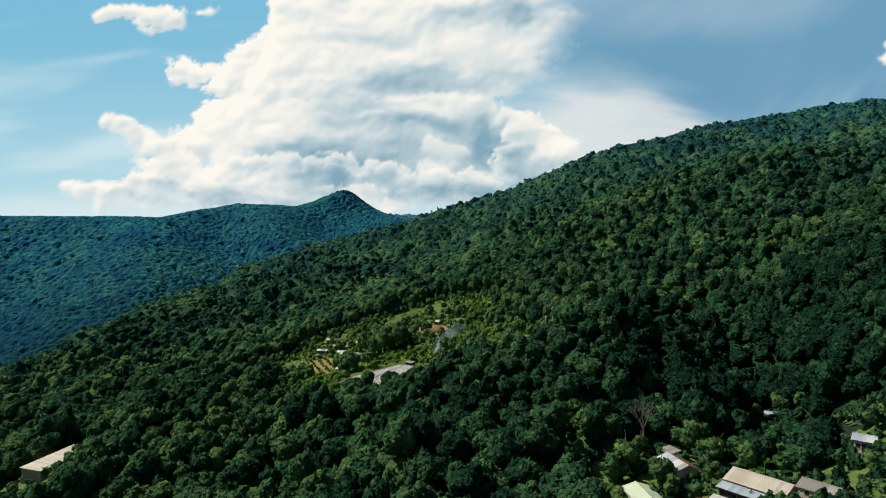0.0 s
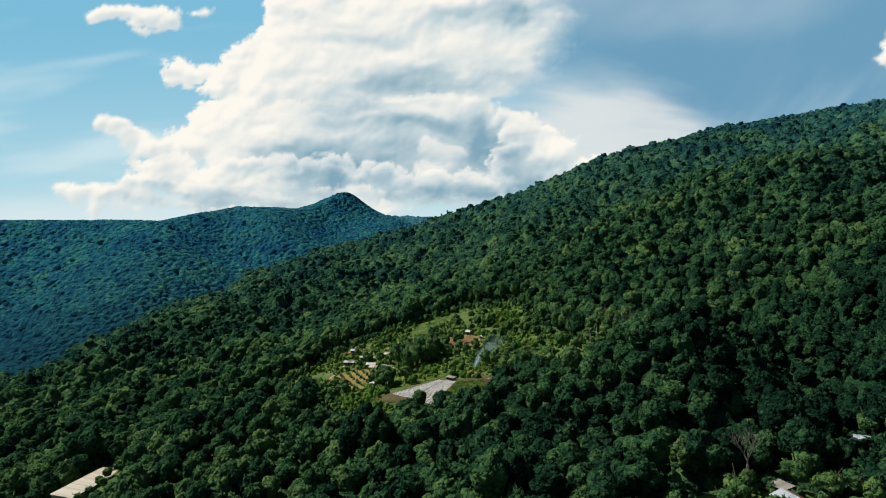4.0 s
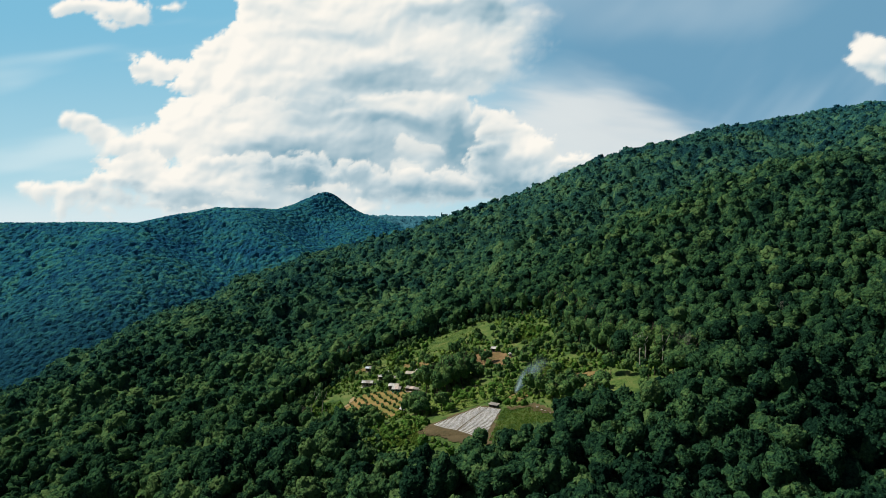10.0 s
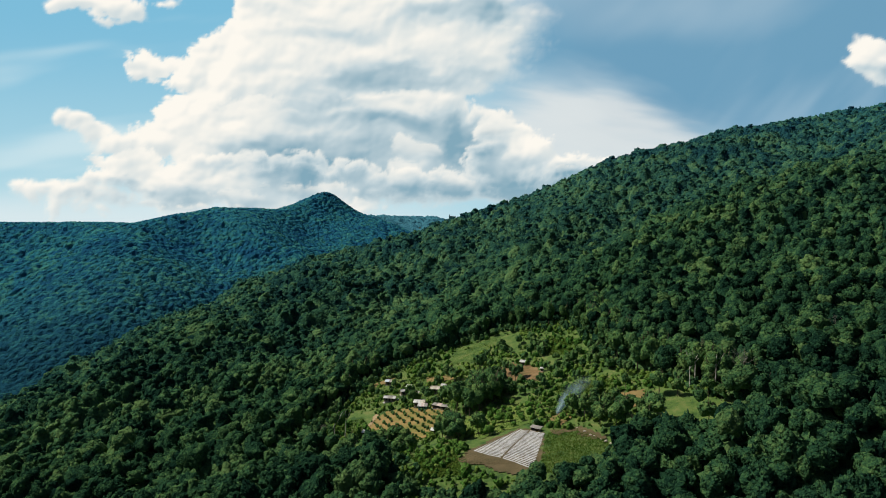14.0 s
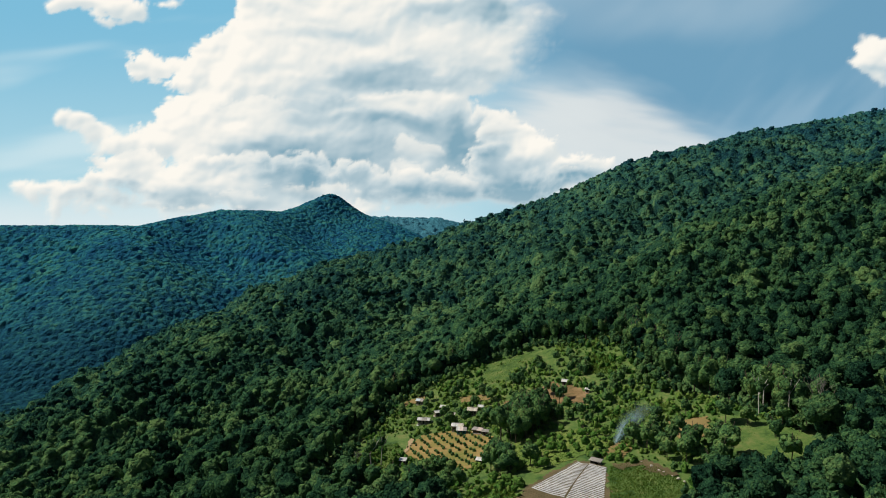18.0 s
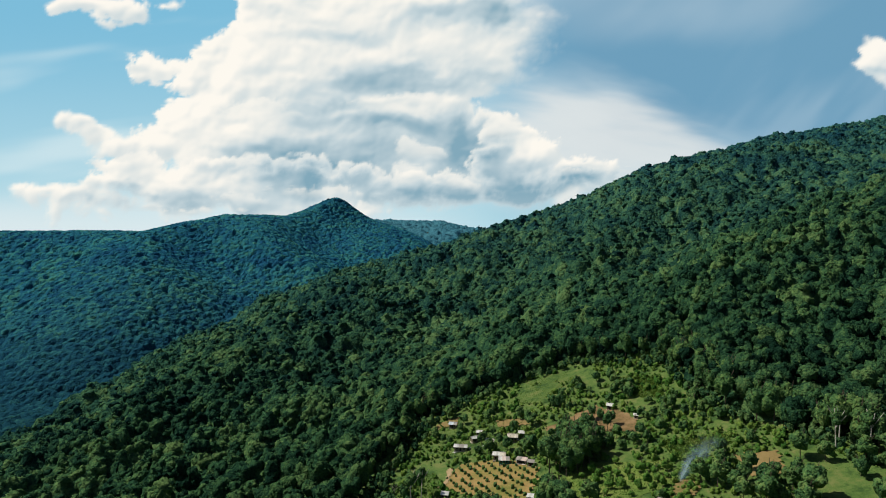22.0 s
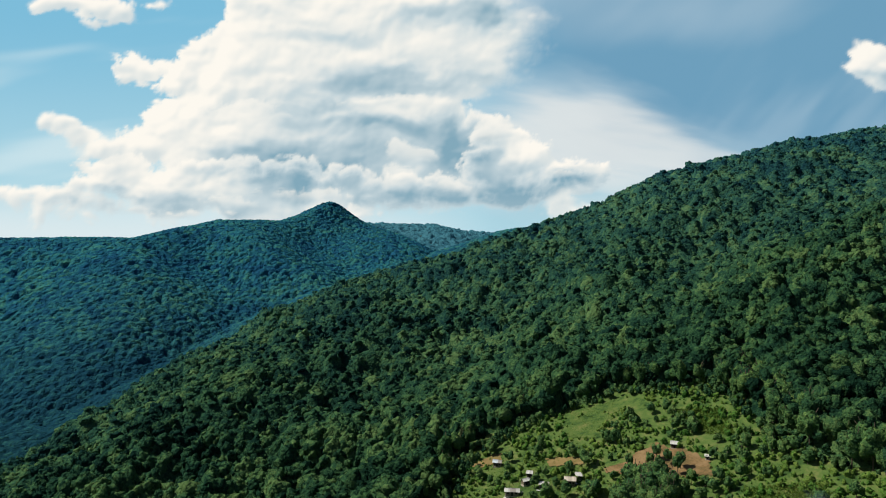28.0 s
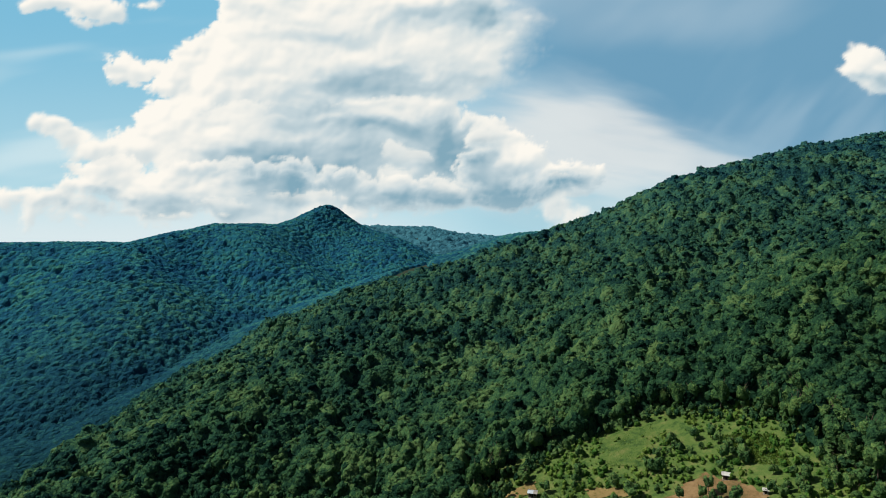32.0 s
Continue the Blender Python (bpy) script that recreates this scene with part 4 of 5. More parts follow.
def slope(parent, length, x0, y_top, z_top, y_low, z_low, mats, seed):
    """One fall of a roof: battens and overlapping sheets. mats: one material a stretch of the roof."""
    rng = random.Random(seed)
    fall, tilt = math.hypot(y_low - y_top, z_low - z_top), math.atan2(z_low - z_top, abs(y_low - y_top))
    bm = bmesh.new()
    for k in range(4):
        f = (k + 0.3) / 3.6
        y, z = y_top + (y_low - y_top) * f, z_top + (z_low - z_top) * f - 0.10
        box(bm, x0, x0 + length, y - 0.05, y + 0.05, z - 0.05, z + 0.05)
    roof = part("roof", bm, PLANK, parent, "battens under roofing sheets")
    n = max(2, round(length / 0.95))
    w = length / n
    for i in range(n):
        mat = mats[min(len(mats) - 1, int(i * len(mats) / n))]
        ob = new("sheet", sheet_mesh(w * 1.04, fall, mat))
        ob.parent = roof
        if y_low < y_top:
            ob.matrix_basis = Matrix.Translation((x0 + (i + 1) * w, y_top, z_top + 0.012 * (i % 2))) @ Matrix.Rotation(math.pi, 4, "Z") @ Matrix.Rotation(tilt + rng.uniform(-0.008, 0.008), 4, "X")
        else:
            ob.matrix_basis = Matrix.Translation((x0 + i * w, y_top, z_top + 0.012 * (i % 2))) @ Matrix.Rotation(tilt + rng.uniform(-0.008, 0.008), 4, "X")
    return roof


def house(name, label, x, y, turn, length, width, eave, rise, walls, mats, mats_back=None, kind="gable", category="house", seed=0, open_front=False):
    """A simple house about its middle: plinth, walls, door and windows, and a gabled or lean-to roof of sheets."""
    base = new(name)
    tagged(base, label, category)
    base.matrix_basis = pose(x, y, height_at(x, y) + 0.35, 0, 0, turn)
    hl, hw, t = length / 2, width / 2, 0.15
    part("plinth", box(bmesh.new(), -hl - 0.2, hl + 0.2, -hw - 0.2, hw + 0.2, -3.0, 0.1), BLOCK, base, "earth-stained concrete plinth")
    back = eave if kind == "gable" else eave + rise
    if open_front:
        for k in range(max(3, int(length / 3))):
            px = -hl + 0.2 + (length - 0.4) * k / (max(3, int(length / 3)) - 1)
            part("post", box(bmesh.new(), px - 0.08, px + 0.08, -hw, -hw + 0.16, 0.1, eave), PLANK, base)
    else:
        part("wall", box(bmesh.new(), -hl, hl, -hw, -hw + t, 0.1, eave), walls, base)
        part("door", box(bmesh.new(), -0.45, 0.45, -hw - 0.03, -hw, 0.1, 2.1), OPENING_SHADE, base, "dark panel painted as the shade in an open doorway")
        for px in (-hl * 0.6, hl * 0.6):
            window = part("window", box(bmesh.new(), px - 0.45, px + 0.45, -hw - 0.02, -hw, 1.0, 1.9), OPENING_SHADE, base, "dark panel painted as the shade in an unglazed window")
            part("sill", box(bmesh.new(), px - 0.55, px + 0.55, -hw - 0.08, -hw, 0.93, 1.0), PLANK, window)
    part("wall", box(bmesh.new(), -hl, hl, hw - t, hw, 0.1, back), walls, base)
    for sx in (-1, 1):
        bm = bmesh.new()
        x0, x1 = sorted((sx * hl, sx * (hl - t)))
        profile = [(-hw + t, 0.1), (hw - t, 0.1), (hw - t, back), (-hw + t, eave)] if kind != "gable" else [(-hw + t, 0.1), (hw - t, 0.1), (hw - t, eave), (0, eave + rise), (-hw + t, eave)]
        a, b = [bm.verts.new((x0, q, z)) for q, z in profile], [bm.verts.new((x1, q, z)) for q, z in profile]
        bm.faces.new(a[::-1]), bm.faces.new(b)
        for k in range(len(a)):
            bm.faces.new((a[k], a[(k + 1) % len(a)], b[(k + 1) % len(b)], b[k]))
        part("wall", bm, walls, base)
    over = 0.5
    if kind == "gable":
        drop = rise * over / hw
        slope(base, length + 2 * over, -hl - over, 0.0, eave + rise + 0.15, -hw - over, eave - drop + 0.15, mats, seed)
        slope(base, length + 2 * over, -hl - over, 0.0, eave + rise + 0.15, hw + over, eave - drop + 0.15, mats_back or mats, seed + 1)
        part("ridge_cap", rod(bmesh.new(), (-hl - over, 0, eave + rise + 0.2), (hl + over, 0, eave + rise + 0.2), 0.12, 0.12, 6), mats[0], base)
    else:
        drop = rise * over / width
        slope(base, length + 2 * over, -hl - over, hw + over, back + drop + 0.15, -hw - over, eave - drop + 0.15, mats, seed)
    return base


# houses below the start of the flight
house("long_house", "long house with a cream sheet roof and a blue-grey porch roof", 74.6, 145.2, -51, 13, 9, 3.0, 1.5, BLOCK, [CREAM_SHEET], [CREAM_SHEET], seed=11)
house("porch", "open porch with a blue-grey metal lean-to roof beside the long house", 69.4, 141.0, -51, 13, 2.4, 2.2, 0.4, PLANK, [BLUE_SHEET], kind="lean", category="porch", seed=12, open_front=True)
house("annex", "low annex with an old grey sheet roof", 82.2, 133.6, -51, 8.5, 6, 2.4, 1.0, BLOCK, [GREY_SHEET], seed=13)
house("patched_house", "house with a patched blue and rusty sheet roof", 61.2, 162.4, -78, 9, 6.0, 2.9, 1.1, BLOCK, [BLUE_SHEET, BLUE_SHEET, WHITE_SHEET, GREY_SHEET], [RUST_SHEET], seed=14)
house("grey_shed", "small shed with a dull grey roof behind the patched house", 62.0, 170.5, -70, 4, 3, 2.3, 0.5, PLANK, [GREY_SHEET], kind="lean", category="shed", seed=15)
house("green_roof_house", "house with a clean pale green sheet roof among trees", 49.6, 153.5, -84, 9, 6.5, 3.2, 1.0, BLOCK, [GREEN_SHEET], seed=16)
house("white_front_house", "house with a streaky white sheet roof on orange soil", 63.4, 137.2, -56, 7, 4.5, 2.4, 0.8, BLOCK, [WHITE_SHEET, GREY_SHEET, WHITE_SHEET], seed=17)
# blue sheets put the tree shade into this white roof's colour
house("white_roof_house", "small house deep among trees, its white roof painted bluish as in shade", 116, 219, -30, 5.0, 4.4, 3.6, 0.9, BLOCK, [BLUE_SHEET], [BLUE_SHEET], seed=18)
house("shaded_house", "small house with a pale metal roof half hidden by trees", 102.5, 151.5, -40, 4.2, 3.8, 2.8, 0.9, BLOCK, [BLUE_SHEET, WHITE_SHEET], seed=19)
house("long_shed", "long farm shed with a sunlit cream sheet roof in the forest", -179.5, 292, 78, 30, 10, 3.4, 0.7, BLOCK, [CREAM_SHEET], kind="lean", category="shed", seed=20)

# the village
house("main_hut", "farm hut with a weathered white sheet roof", -67.5, 425, -14, 5.7, 3.8, 2.9, 0.9, PLANK, [WHITE_SHEET, CREAM_SHEET], [GREY_SHEET], category="hut", seed=21)
house("kitchen_hut", "lean-to kitchen hut with a patched pale sheet roof", -66, 419, -10, 4.6, 2.6, 2.2, 0.7, TEAL_WALL, [WHITE_SHEET, PINK_SHEET, GREY_SHEET], kind="lean", category="hut", seed=22)
house("long_hut", "low long hut with a pale patched sheet roof", -85, 447.5, -12, 6.6, 3.4, 2.3, 0.8, PLANK, [WHITE_SHEET, GREY_SHEET, WHITE_SHEET], category="hut", seed=23)
house("small_hut", "small hut with a white metal roof among shrubs", -77, 454, 20, 3.3, 2.5, 2.3, 0.7, PLANK, [WHITE_SHEET], category="hut", seed=24)
house("store_hut", "tiny store hut with a white roof", -73.5, 460, -20, 2.5, 2.1, 2.1, 0.5, PLANK, [WHITE_SHEET], kind="lean", category="hut", seed=25)
house("cream_hut", "hut with a broad cream sheet roof", -57.5, 442.5, -15, 4.9, 4.2, 2.7, 1.0, PLANK, [CREAM_SHEET], category="hut", seed=26)
house("white_annex", "little shelter with a clean white roof beside a cream hut", -52.5, 445, -15, 2.6, 2.2, 2.1, 0.5, PLANK, [WHITE_SHEET], kind="lean", category="hut", seed=27)
house("tarp_shelter", "low open shelter with pale roofing", -69.5, 446, -18, 4.1, 2.0, 1.9, 0.4, PLANK, [WHITE_SHEET, GREY_SHEET], kind="lean", category="shelter", seed=28, open_front=True)
house("old_shelter", "sagging grey shelter at the edge of the planted plot", -58, 414.5, -30, 4.5, 2.5, 2.0, 0.5, PLANK, [GREY_SHEET, PINK_SHEET], kind="lean", category="shelter", seed=29, open_front=True)
house("tool_shed", "small weathered tool shed beside a hut", -54.5, 409.5, -25, 2.5, 2.0, 2.0, 0.4, PLANK, [GREY_SHEET], kind="lean", category="shed", seed=30)
house("terrace_hut", "small grey-roofed hut on bare soil", -86.3, 482, -22, 4.1, 3.1, 2.4, 0.8, PLANK, [BLUE_SHEET, GREY_SHEET], category="hut", seed=31)
house("red_soil_hut", "white-roofed hut standing on red soil", -3, 447, -28, 3.2, 2.6, 2.3, 0.8, PLANK, [WHITE_SHEET], category="hut", seed=32)
house("field_shed", "dark open shed with a weathered grey roof beside the plastic-covered field", -17.6, 341, -38, 4.2, 2.3, 1.4, 0.3, PLANK, [GREY_SHEET], kind="lean", category="shed", seed=33, open_front=True)
house("pump_hut", "tiny white-roofed pump hut below the planted plot", -62, 374, -20, 2.1, 1.9, 1.9, 0.4, PLANK, [WHITE_SHEET], kind="lean", category="hut", seed=34)
house("garden_hut", "tiny white-roofed hut beside trees", -97, 398, -15, 2.8, 2.0, 2.0, 0.5, PLANK, [WHITE_SHEET], kind="lean", category="hut", seed=35)
house("forest_hut", "lonely cream-roofed hut hidden in the hillside forest", 110.5, 499, -20, 3.0, 2.6, 4.6, 0.6, PLANK, [CREAM_SHEET], category="hut", seed=36)
house("water_shed", "small white box-like shed at the edge of red soil", 4.5, 428.5, -30, 1.8, 1.5, 1.6, 0.3, BLOCK, [WHITE_SHEET], kind="lean", category="shed", seed=37)


# plastic-covered beds
beds = new("mulched_beds")
tagged(beds, "rows of raised beds under silvery white plastic film", "crop beds")
L, TL, TR, BR = (Vector((*p, 0)) for p in MULCH)
ROWS = 25
for i in range(ROWS):
    f = (i + 0.5) / ROWS
    a, b = L.lerp(TL, f), BR.lerp(TR, f)
    for f0, f1 in ((0.01, 0.485 - 0.10 * f), (0.515 - 0.10 * f, 0.99)):
        n = max(3, int((b - a).length * (f1 - f0) / 1.2))
        across = (b - a).normalized().cross(Vector((0, 0, 1)))
        rows = []
        bm = bmesh.new()
        for k in range(n + 1):
            p = a.lerp(b, f0 + (f1 - f0) * k / n) + across * (0.07 * math.sin(k * 0.9 + i) + 0.9 * math.sin(k / n * 3.1) * (f0 < 0.3))
            rows.append([])
            for q, h in ((-0.28, 0.02), (-0.2, 0.17), (0.0, 0.21), (0.2, 0.17), (0.28, 0.02)):
                s = p + across * q * (1 + 0.12 * math.sin(k * 2.1 + i * 1.7))
                rows[-1].append(bm.verts.new((s.x, s.y, height_at(s.x, s.y) + 0.5 + h + 0.04 * math.sin(k * 3.7 + i))))
        for r0, r1 in zip(rows, rows[1:]):
            for k in range(4):
                bm.faces.new((r0[k], r0[k + 1], r1[k + 1], r1[k]))
        part("plastic_strip", bm, PLASTIC, beds)


# earth beds beside them, not yet covered
bare = new("bare_beds")
tagged(bare, "raised beds of bare brown earth not yet covered", "crop beds")
for i in range(1, 10):
    f = -(i - 0.5) / ROWS
    a, b = L.lerp(TL, f), BR.lerp(TR, f)
    across = (b - a).normalized().cross(Vector((0, 0, 1)))
    bm, rows, n = bmesh.new(), [], 16
    for k in range(n + 1):
        p = a.lerp(b, 0.02 + (0.72 - 0.05 * i) * k / n) + across * (0.15 * math.sin(k * 0.9 + i) + 0.9 * math.sin(k / n * 3.1))
        rows.append([bm.verts.new((p.x + across.x * q, p.y + across.y * q, height_at(p.x, p.y) + 0.48 + h + 0.05 * math.sin(k * 2.7 + i))) for q, h in ((-0.42, 0.0), (-0.2, 0.2), (0.2, 0.22), (0.42, 0.0))])
    for r0, r1 in zip(rows, rows[1:]):
        for k in range(3):
            bm.faces.new((r0[k], r0[k + 1], r1[k + 1], r1[k]))
    part("earth_ridge", bm, BROWN_SOIL, bare)


# loose roofing sheets lying about the huts
def loose_sheet(x, y, turn, width, fall, mat):
    ob = new("roofing_sheet", sheet_mesh(width, fall, mat))
    tagged(ob, "loose weathered roofing sheet lying by the huts", "roofing sheet", "loose sheets by the huts")
    ob.matrix_basis = pose(x, y, height_at(x, y) + 0.75, 8 * math.sin(x), 6 * math.sin(y), turn)


for x, y, turn, width, fall, mat in ((-55.5, 412.5, 30, 0.9, 2.0, GREY_SHEET), (-56.8, 411.2, 75, 0.9, 1.8, PINK_SHEET), (-53.0, 412.0, 10, 0.9, 2.2, WHITE_SHEET), (-51.8, 410.2, 50, 0.9, 1.6, GREY_SHEET), (-60.5, 417.2, -20, 0.9, 2.0, WHITE_SHEET),
                                     (-71.5, 428.2, 15, 0.9, 2.0, GREY_SHEET), (-63.2, 427.0, 60, 0.9, 1.7, WHITE_SHEET), (-88.6, 445.0, 35, 0.9, 2.0, WHITE_SHEET), (-81.0, 446.0, -15, 0.9, 1.8, GREY_SHEET), (-55.0, 440.4, 20, 0.9, 1.8, WHITE_SHEET),
                                     (-72.0, 443.4, 65, 0.9, 1.9, WHITE_SHEET), (-75.4, 456.8, 5, 0.9, 1.6, GREY_SHEET)):
    loose_sheet(x, y, turn, width, fall, mat)


# ---- single trees and shrubs ----
def leaf_mesh(name, form, mat, scale):
    v, f, tone = form
    v = v * np.array(scale)
    me = bpy.data.meshes.new(name)
    me.from_pydata(v.tolist(), [], f.tolist())
    me.polygons.foreach_set("use_smooth", np.ones(len(f), bool))
    me.attributes.new("tone", "FLOAT", "POINT").data.foreach_set("value", np.clip(0.46 + tone, 0, 1).astype(np.float32))
    me.materials.append(mat)
    return me


def limbs(bm, rng, at, way, length, radius, depth, sides=6):
    """A bough that forks twice or three times at its end, down to twigs."""
    end = at + way * length
    rod(bm, at, end, radius, radius * 0.62, sides)
    if depth:
        for _ in range(rng.choice((2, 3))):
            out = (way + Vector((rng.uniform(-0.8, 0.8), rng.uniform(-0.8, 0.8), rng.uniform(-0.15, 0.55)))).normalized()
            limbs(bm, rng, end, out, length * rng.uniform(0.6, 0.85), radius * 0.6, depth - 1, max(4, sides - 1))
    return bm


def tree(name, label, seed, tall, spread, mat, leaves=260, bark=BARK, category="tree", depth=1, crown_high=1.0):
    """A tree of its own: trunk with limbs, and a crown of leaf clusters. Stands at the origin."""
    rng = random.Random(seed)
    base = new(name)
    tagged(base, label, category)
    stem = bmesh.new()
    limbs(stem, rng, Vector((0, 0, -1.2)), Vector((rng.uniform(-0.06, 0.06), rng.uniform(-0.06, 0.06), 1)).normalized(), tall * 0.62 + 1.2, 0.05 + tall * 0.018, depth)
    part("trunk", stem, bark, base)
    crown = new("crown", leaf_mesh("crown", crown_form(seed, 13, leaves // 3, 0.15, 8 if leaves > 150 else 5, 15 if leaves > 150 else 9), mat, (spread, spread, spread * crown_high)))
    crown.parent = base
    crown.location = (0, 0, tall - spread * crown_high * 0.8)
    return base


def plant(made, spots, seed, group="", size=(0.8, 1.25)):
    """Stands the first tree and its copies on the spots."""
    rng = random.Random(seed)
    for k, (x, y) in enumerate(spots):
        source = made[k % len(made)]
        m = pose(x, y, height_at(x, y) + 0.2, rng.uniform(-3, 3), rng.uniform(-3, 3), rng.uniform(0, 360)) @ Matrix.Scale(rng.uniform(*size), 4)
        if k < len(made):
            source.matrix_basis = m
        else:
            source = copy_thing(source, m)
            source.scale = m.to_scale()
        if group:
            source["group"] = group


def strew(poly, count, gap, seed, away=()):
    """Spots at random in a polygon, no two nearer than gap, none in the polygons to keep away from."""
    rng, spots = random.Random(seed), []
    xs, ys = [p[0] for p in poly], [p[1] for p in poly]
    for _ in range(count * 40):
        x, y = rng.uniform(min(xs), max(xs)), rng.uniform(min(ys), max(ys))
        px, py = np.array([x]), np.array([y])
        if inside(poly, px, py)[0] and not any(inside(q, px, py)[0] for q in away) and all(math.hypot(x - a, y - b) > gap for a, b in spots):
            spots.append((x, y))
            if len(spots) == count:
                break
    return spots


GROVE = [(-50, 402), (-40, 417), (-26, 412), (-24, 396), (-36, 388), (-46, 388)]
plant([tree("grove_tree", "tall dark dense tree hung with creepers in the village grove", 500 + k, 15, 4.6, TREE_LEAF, 420, crown_high=1.25) for k in range(3)], strew(GROVE, 20, 3.6, 1), 1, "trees of the village grove", (0.85, 1.2))
plant([tree("field_tree", "rounded green tree at the edge of a field", 510 + k, 8.5, 3.4, TREE_LEAF, 320) for k in range(4)],
      strew([(-106, 374), (-80, 368), (-72, 354), (-76, 334), (-94, 338)], 16, 4.5, 21) + strew([(-60, 368), (-53, 374), (-46, 352), (-58, 345)], 8, 4, 2) + [(-42, 354), (2, 352), (6, 346), (10, 340), (12, 352), (16, 345), (9, 333), (14, 326), (20, 336), (22, 352), (15, 360), (25, 340), (28, 333), (19, 325), (24, 318), (30, 324), (17, 312), (26, 308), (34, 371), (49, 345), (52, 330), (46, 310), (60, 338), (62, 330), (20, 372), (43, 352), (33, 337)],
      2, "trees round the fields", (0.8, 1.35))
plant([tree("bush", "bright green leafy bush on weedy ground", 525 + k, 2.6, 1.7, BRIGHT_LEAF, 160, depth=1) for k in range(3)],
      strew([(-72, 328), (-52, 314), (-40, 298), (-46, 276), (-66, 282), (-80, 300)], 40, 2.6, 22) + strew([(-68, 352), (-53, 352), (-50, 332), (-60, 320), (-72, 332)], 18, 2.8, 23), 14, "bushes below the fields", (0.6, 1.4))
plant([tree("fruit_tree", "young yellow-green fruit tree in grass", 520 + k, 3.6, 1.7, BRIGHT_LEAF, 130, depth=1) for k in range(3)], strew(ORCHARD, 42, 3.3, 3), 3, "fruit trees in the orchard", (0.6, 1.4))
plant([tree("village_tree", "leafy green tree between the huts", 530 + k, 6.5, 2.8, TREE_LEAF, 260) for k in range(4)],
      strew(YARD, 24, 4.2, 4, [STRIP, [(-92, 452), (-80, 452), (-80, 441), (-92, 441)], [(-72, 430), (-62, 430), (-62, 414), (-72, 414)], [(-62, 450), (-50, 450), (-50, 436), (-62, 436)], [(-91, 487), (-82, 487), (-82, 478), (-91, 478)]])
      + strew([(-40, 438), (-25, 432), (-10, 416), (4, 408), (0, 396), (-24, 408), (-38, 420)], 18, 4.2, 5), 4, "trees between the huts", (0.6, 1.3))
plant([tree("scrub_tree", "bushy green tree on the slope above the huts", 540 + k, 5.5, 2.6, TREE_LEAF, 220) for k in range(4)],
      strew([(-36, 470), (-30, 476), (-10, 492), (12, 484), (20, 455), (12, 440), (4, 452), (-10, 460), (-30, 456)], 24, 3.6, 6) + strew([(8, 440), (40, 440), (42, 404), (6, 404)], 22, 4.4, 7, [HIGH_GRASS])
      + strew(FARMLAND, 30, 6, 8, [UPPER, YARD, REDS, [(-75, 350), (-20, 353), (2, 300), (-16, 270), (-44, 264), (-80, 280)], BEAN, COFFEE, ORCHARD, MEADOW, GLADE, GROVE, BANK]), 5, "trees on the slope", (0.55, 1.3))
plant([tree("edge_tree", "tall dark green tree in the forest wall beside the fields", 590 + k, 13.5, 4.3, TREE_LEAF, 360, crown_high=1.35) for k in range(4)],
      strew([(40, 490), (56, 488), (58, 402), (80, 352), (80, 308), (67, 310), (65, 352), (43, 398)], 44, 4.6, 31) + strew([(-150, 432), (-112, 512), (-60, 540), (-62, 532), (-106, 505), (-138, 430)], 15, 6, 32) + strew([(-60, 540), (2, 538), (44, 492), (38, 488), (-2, 530), (-58, 532)], 10, 7, 33),
      13, "trees of the forest wall", (0.75, 1.2))
plant([tree("red_plot_tree", "slim upright tree standing in the red soil clearing", 550 + k, 8, 2.4, TREE_LEAF, 260, depth=1, crown_high=1.2) for k in range(2)], [(-18, 432), (-15, 441), (-12, 424), (-9, 428), (-29, 441), (-20, 437), (-13, 434), (-23, 430)], 6, "trees in the red clearing", (0.8, 1.15))
plant([tree("slim_tree", "slim tall tree with a bare pale trunk", 560 + k, 17, 3.2, TREE_LEAF, 300, PALE_BARK, depth=1) for k in range(2)], [(58, 352), (66, 344), (62, 356), (-108, 400), (-112, 394)], 7, "slim pale-trunked trees", (0.85, 1.1))
plant([tree("yard_tree", "dark leafy tree beside the houses", 570 + k, 7.5, 3.0, TREE_LEAF, 420) for k in range(3)], [(55.5, 159), (56.5, 152), (43, 151), (42, 158), (45, 164), (68, 174), (72, 167), (78, 160), (86, 158), (108, 148), (108, 156), (106, 142), (122, 226), (124, 217), (110, 224), (92, 168), (88, 176), (55, 174), (50, 168), (67, 155)], 8, "trees beside the houses", (0.7, 1.25))

plant([tree("shed_tree", "bushy green tree close beside the long shed", 600 + k, 5.0, 2.6, TREE_LEAF, 260) for k in range(2)], [(-171, 309), (-171.5, 303), (-173, 297), (-174, 291), (-175.5, 285), (-177, 279), (-181, 274), (-187, 272), (-168, 300), (-171, 288), (-190, 276)], 14, "trees beside the long shed", (0.7, 1.1))

# rows of coffee bushes
bush = tree("coffee_bush", "small round dark green bush in a planted row", 580, 1.7, 1.05, TREE_LEAF, 70, depth=0)
rows = []
way, side = Vector((0.33, -0.944)), Vector((0.944, 0.33))
for i in range(-9, 10):
    for k in range(-16, 17):
        p = Vector((-75, 401)) + side * i * 4.3 + way * (k * 3.7 + i * 1.1) + side * 0.3 * math.sin(k * 2.3 + i)
        if inside(COFFEE, np.array([p.x]), np.array([p.y]))[0] and (k * 7 + i * 3) % 17:
            rows.append((p.x, p.y))
plant([bush], rows, 9, "bushes of the planted plot", (0.7, 1.25))


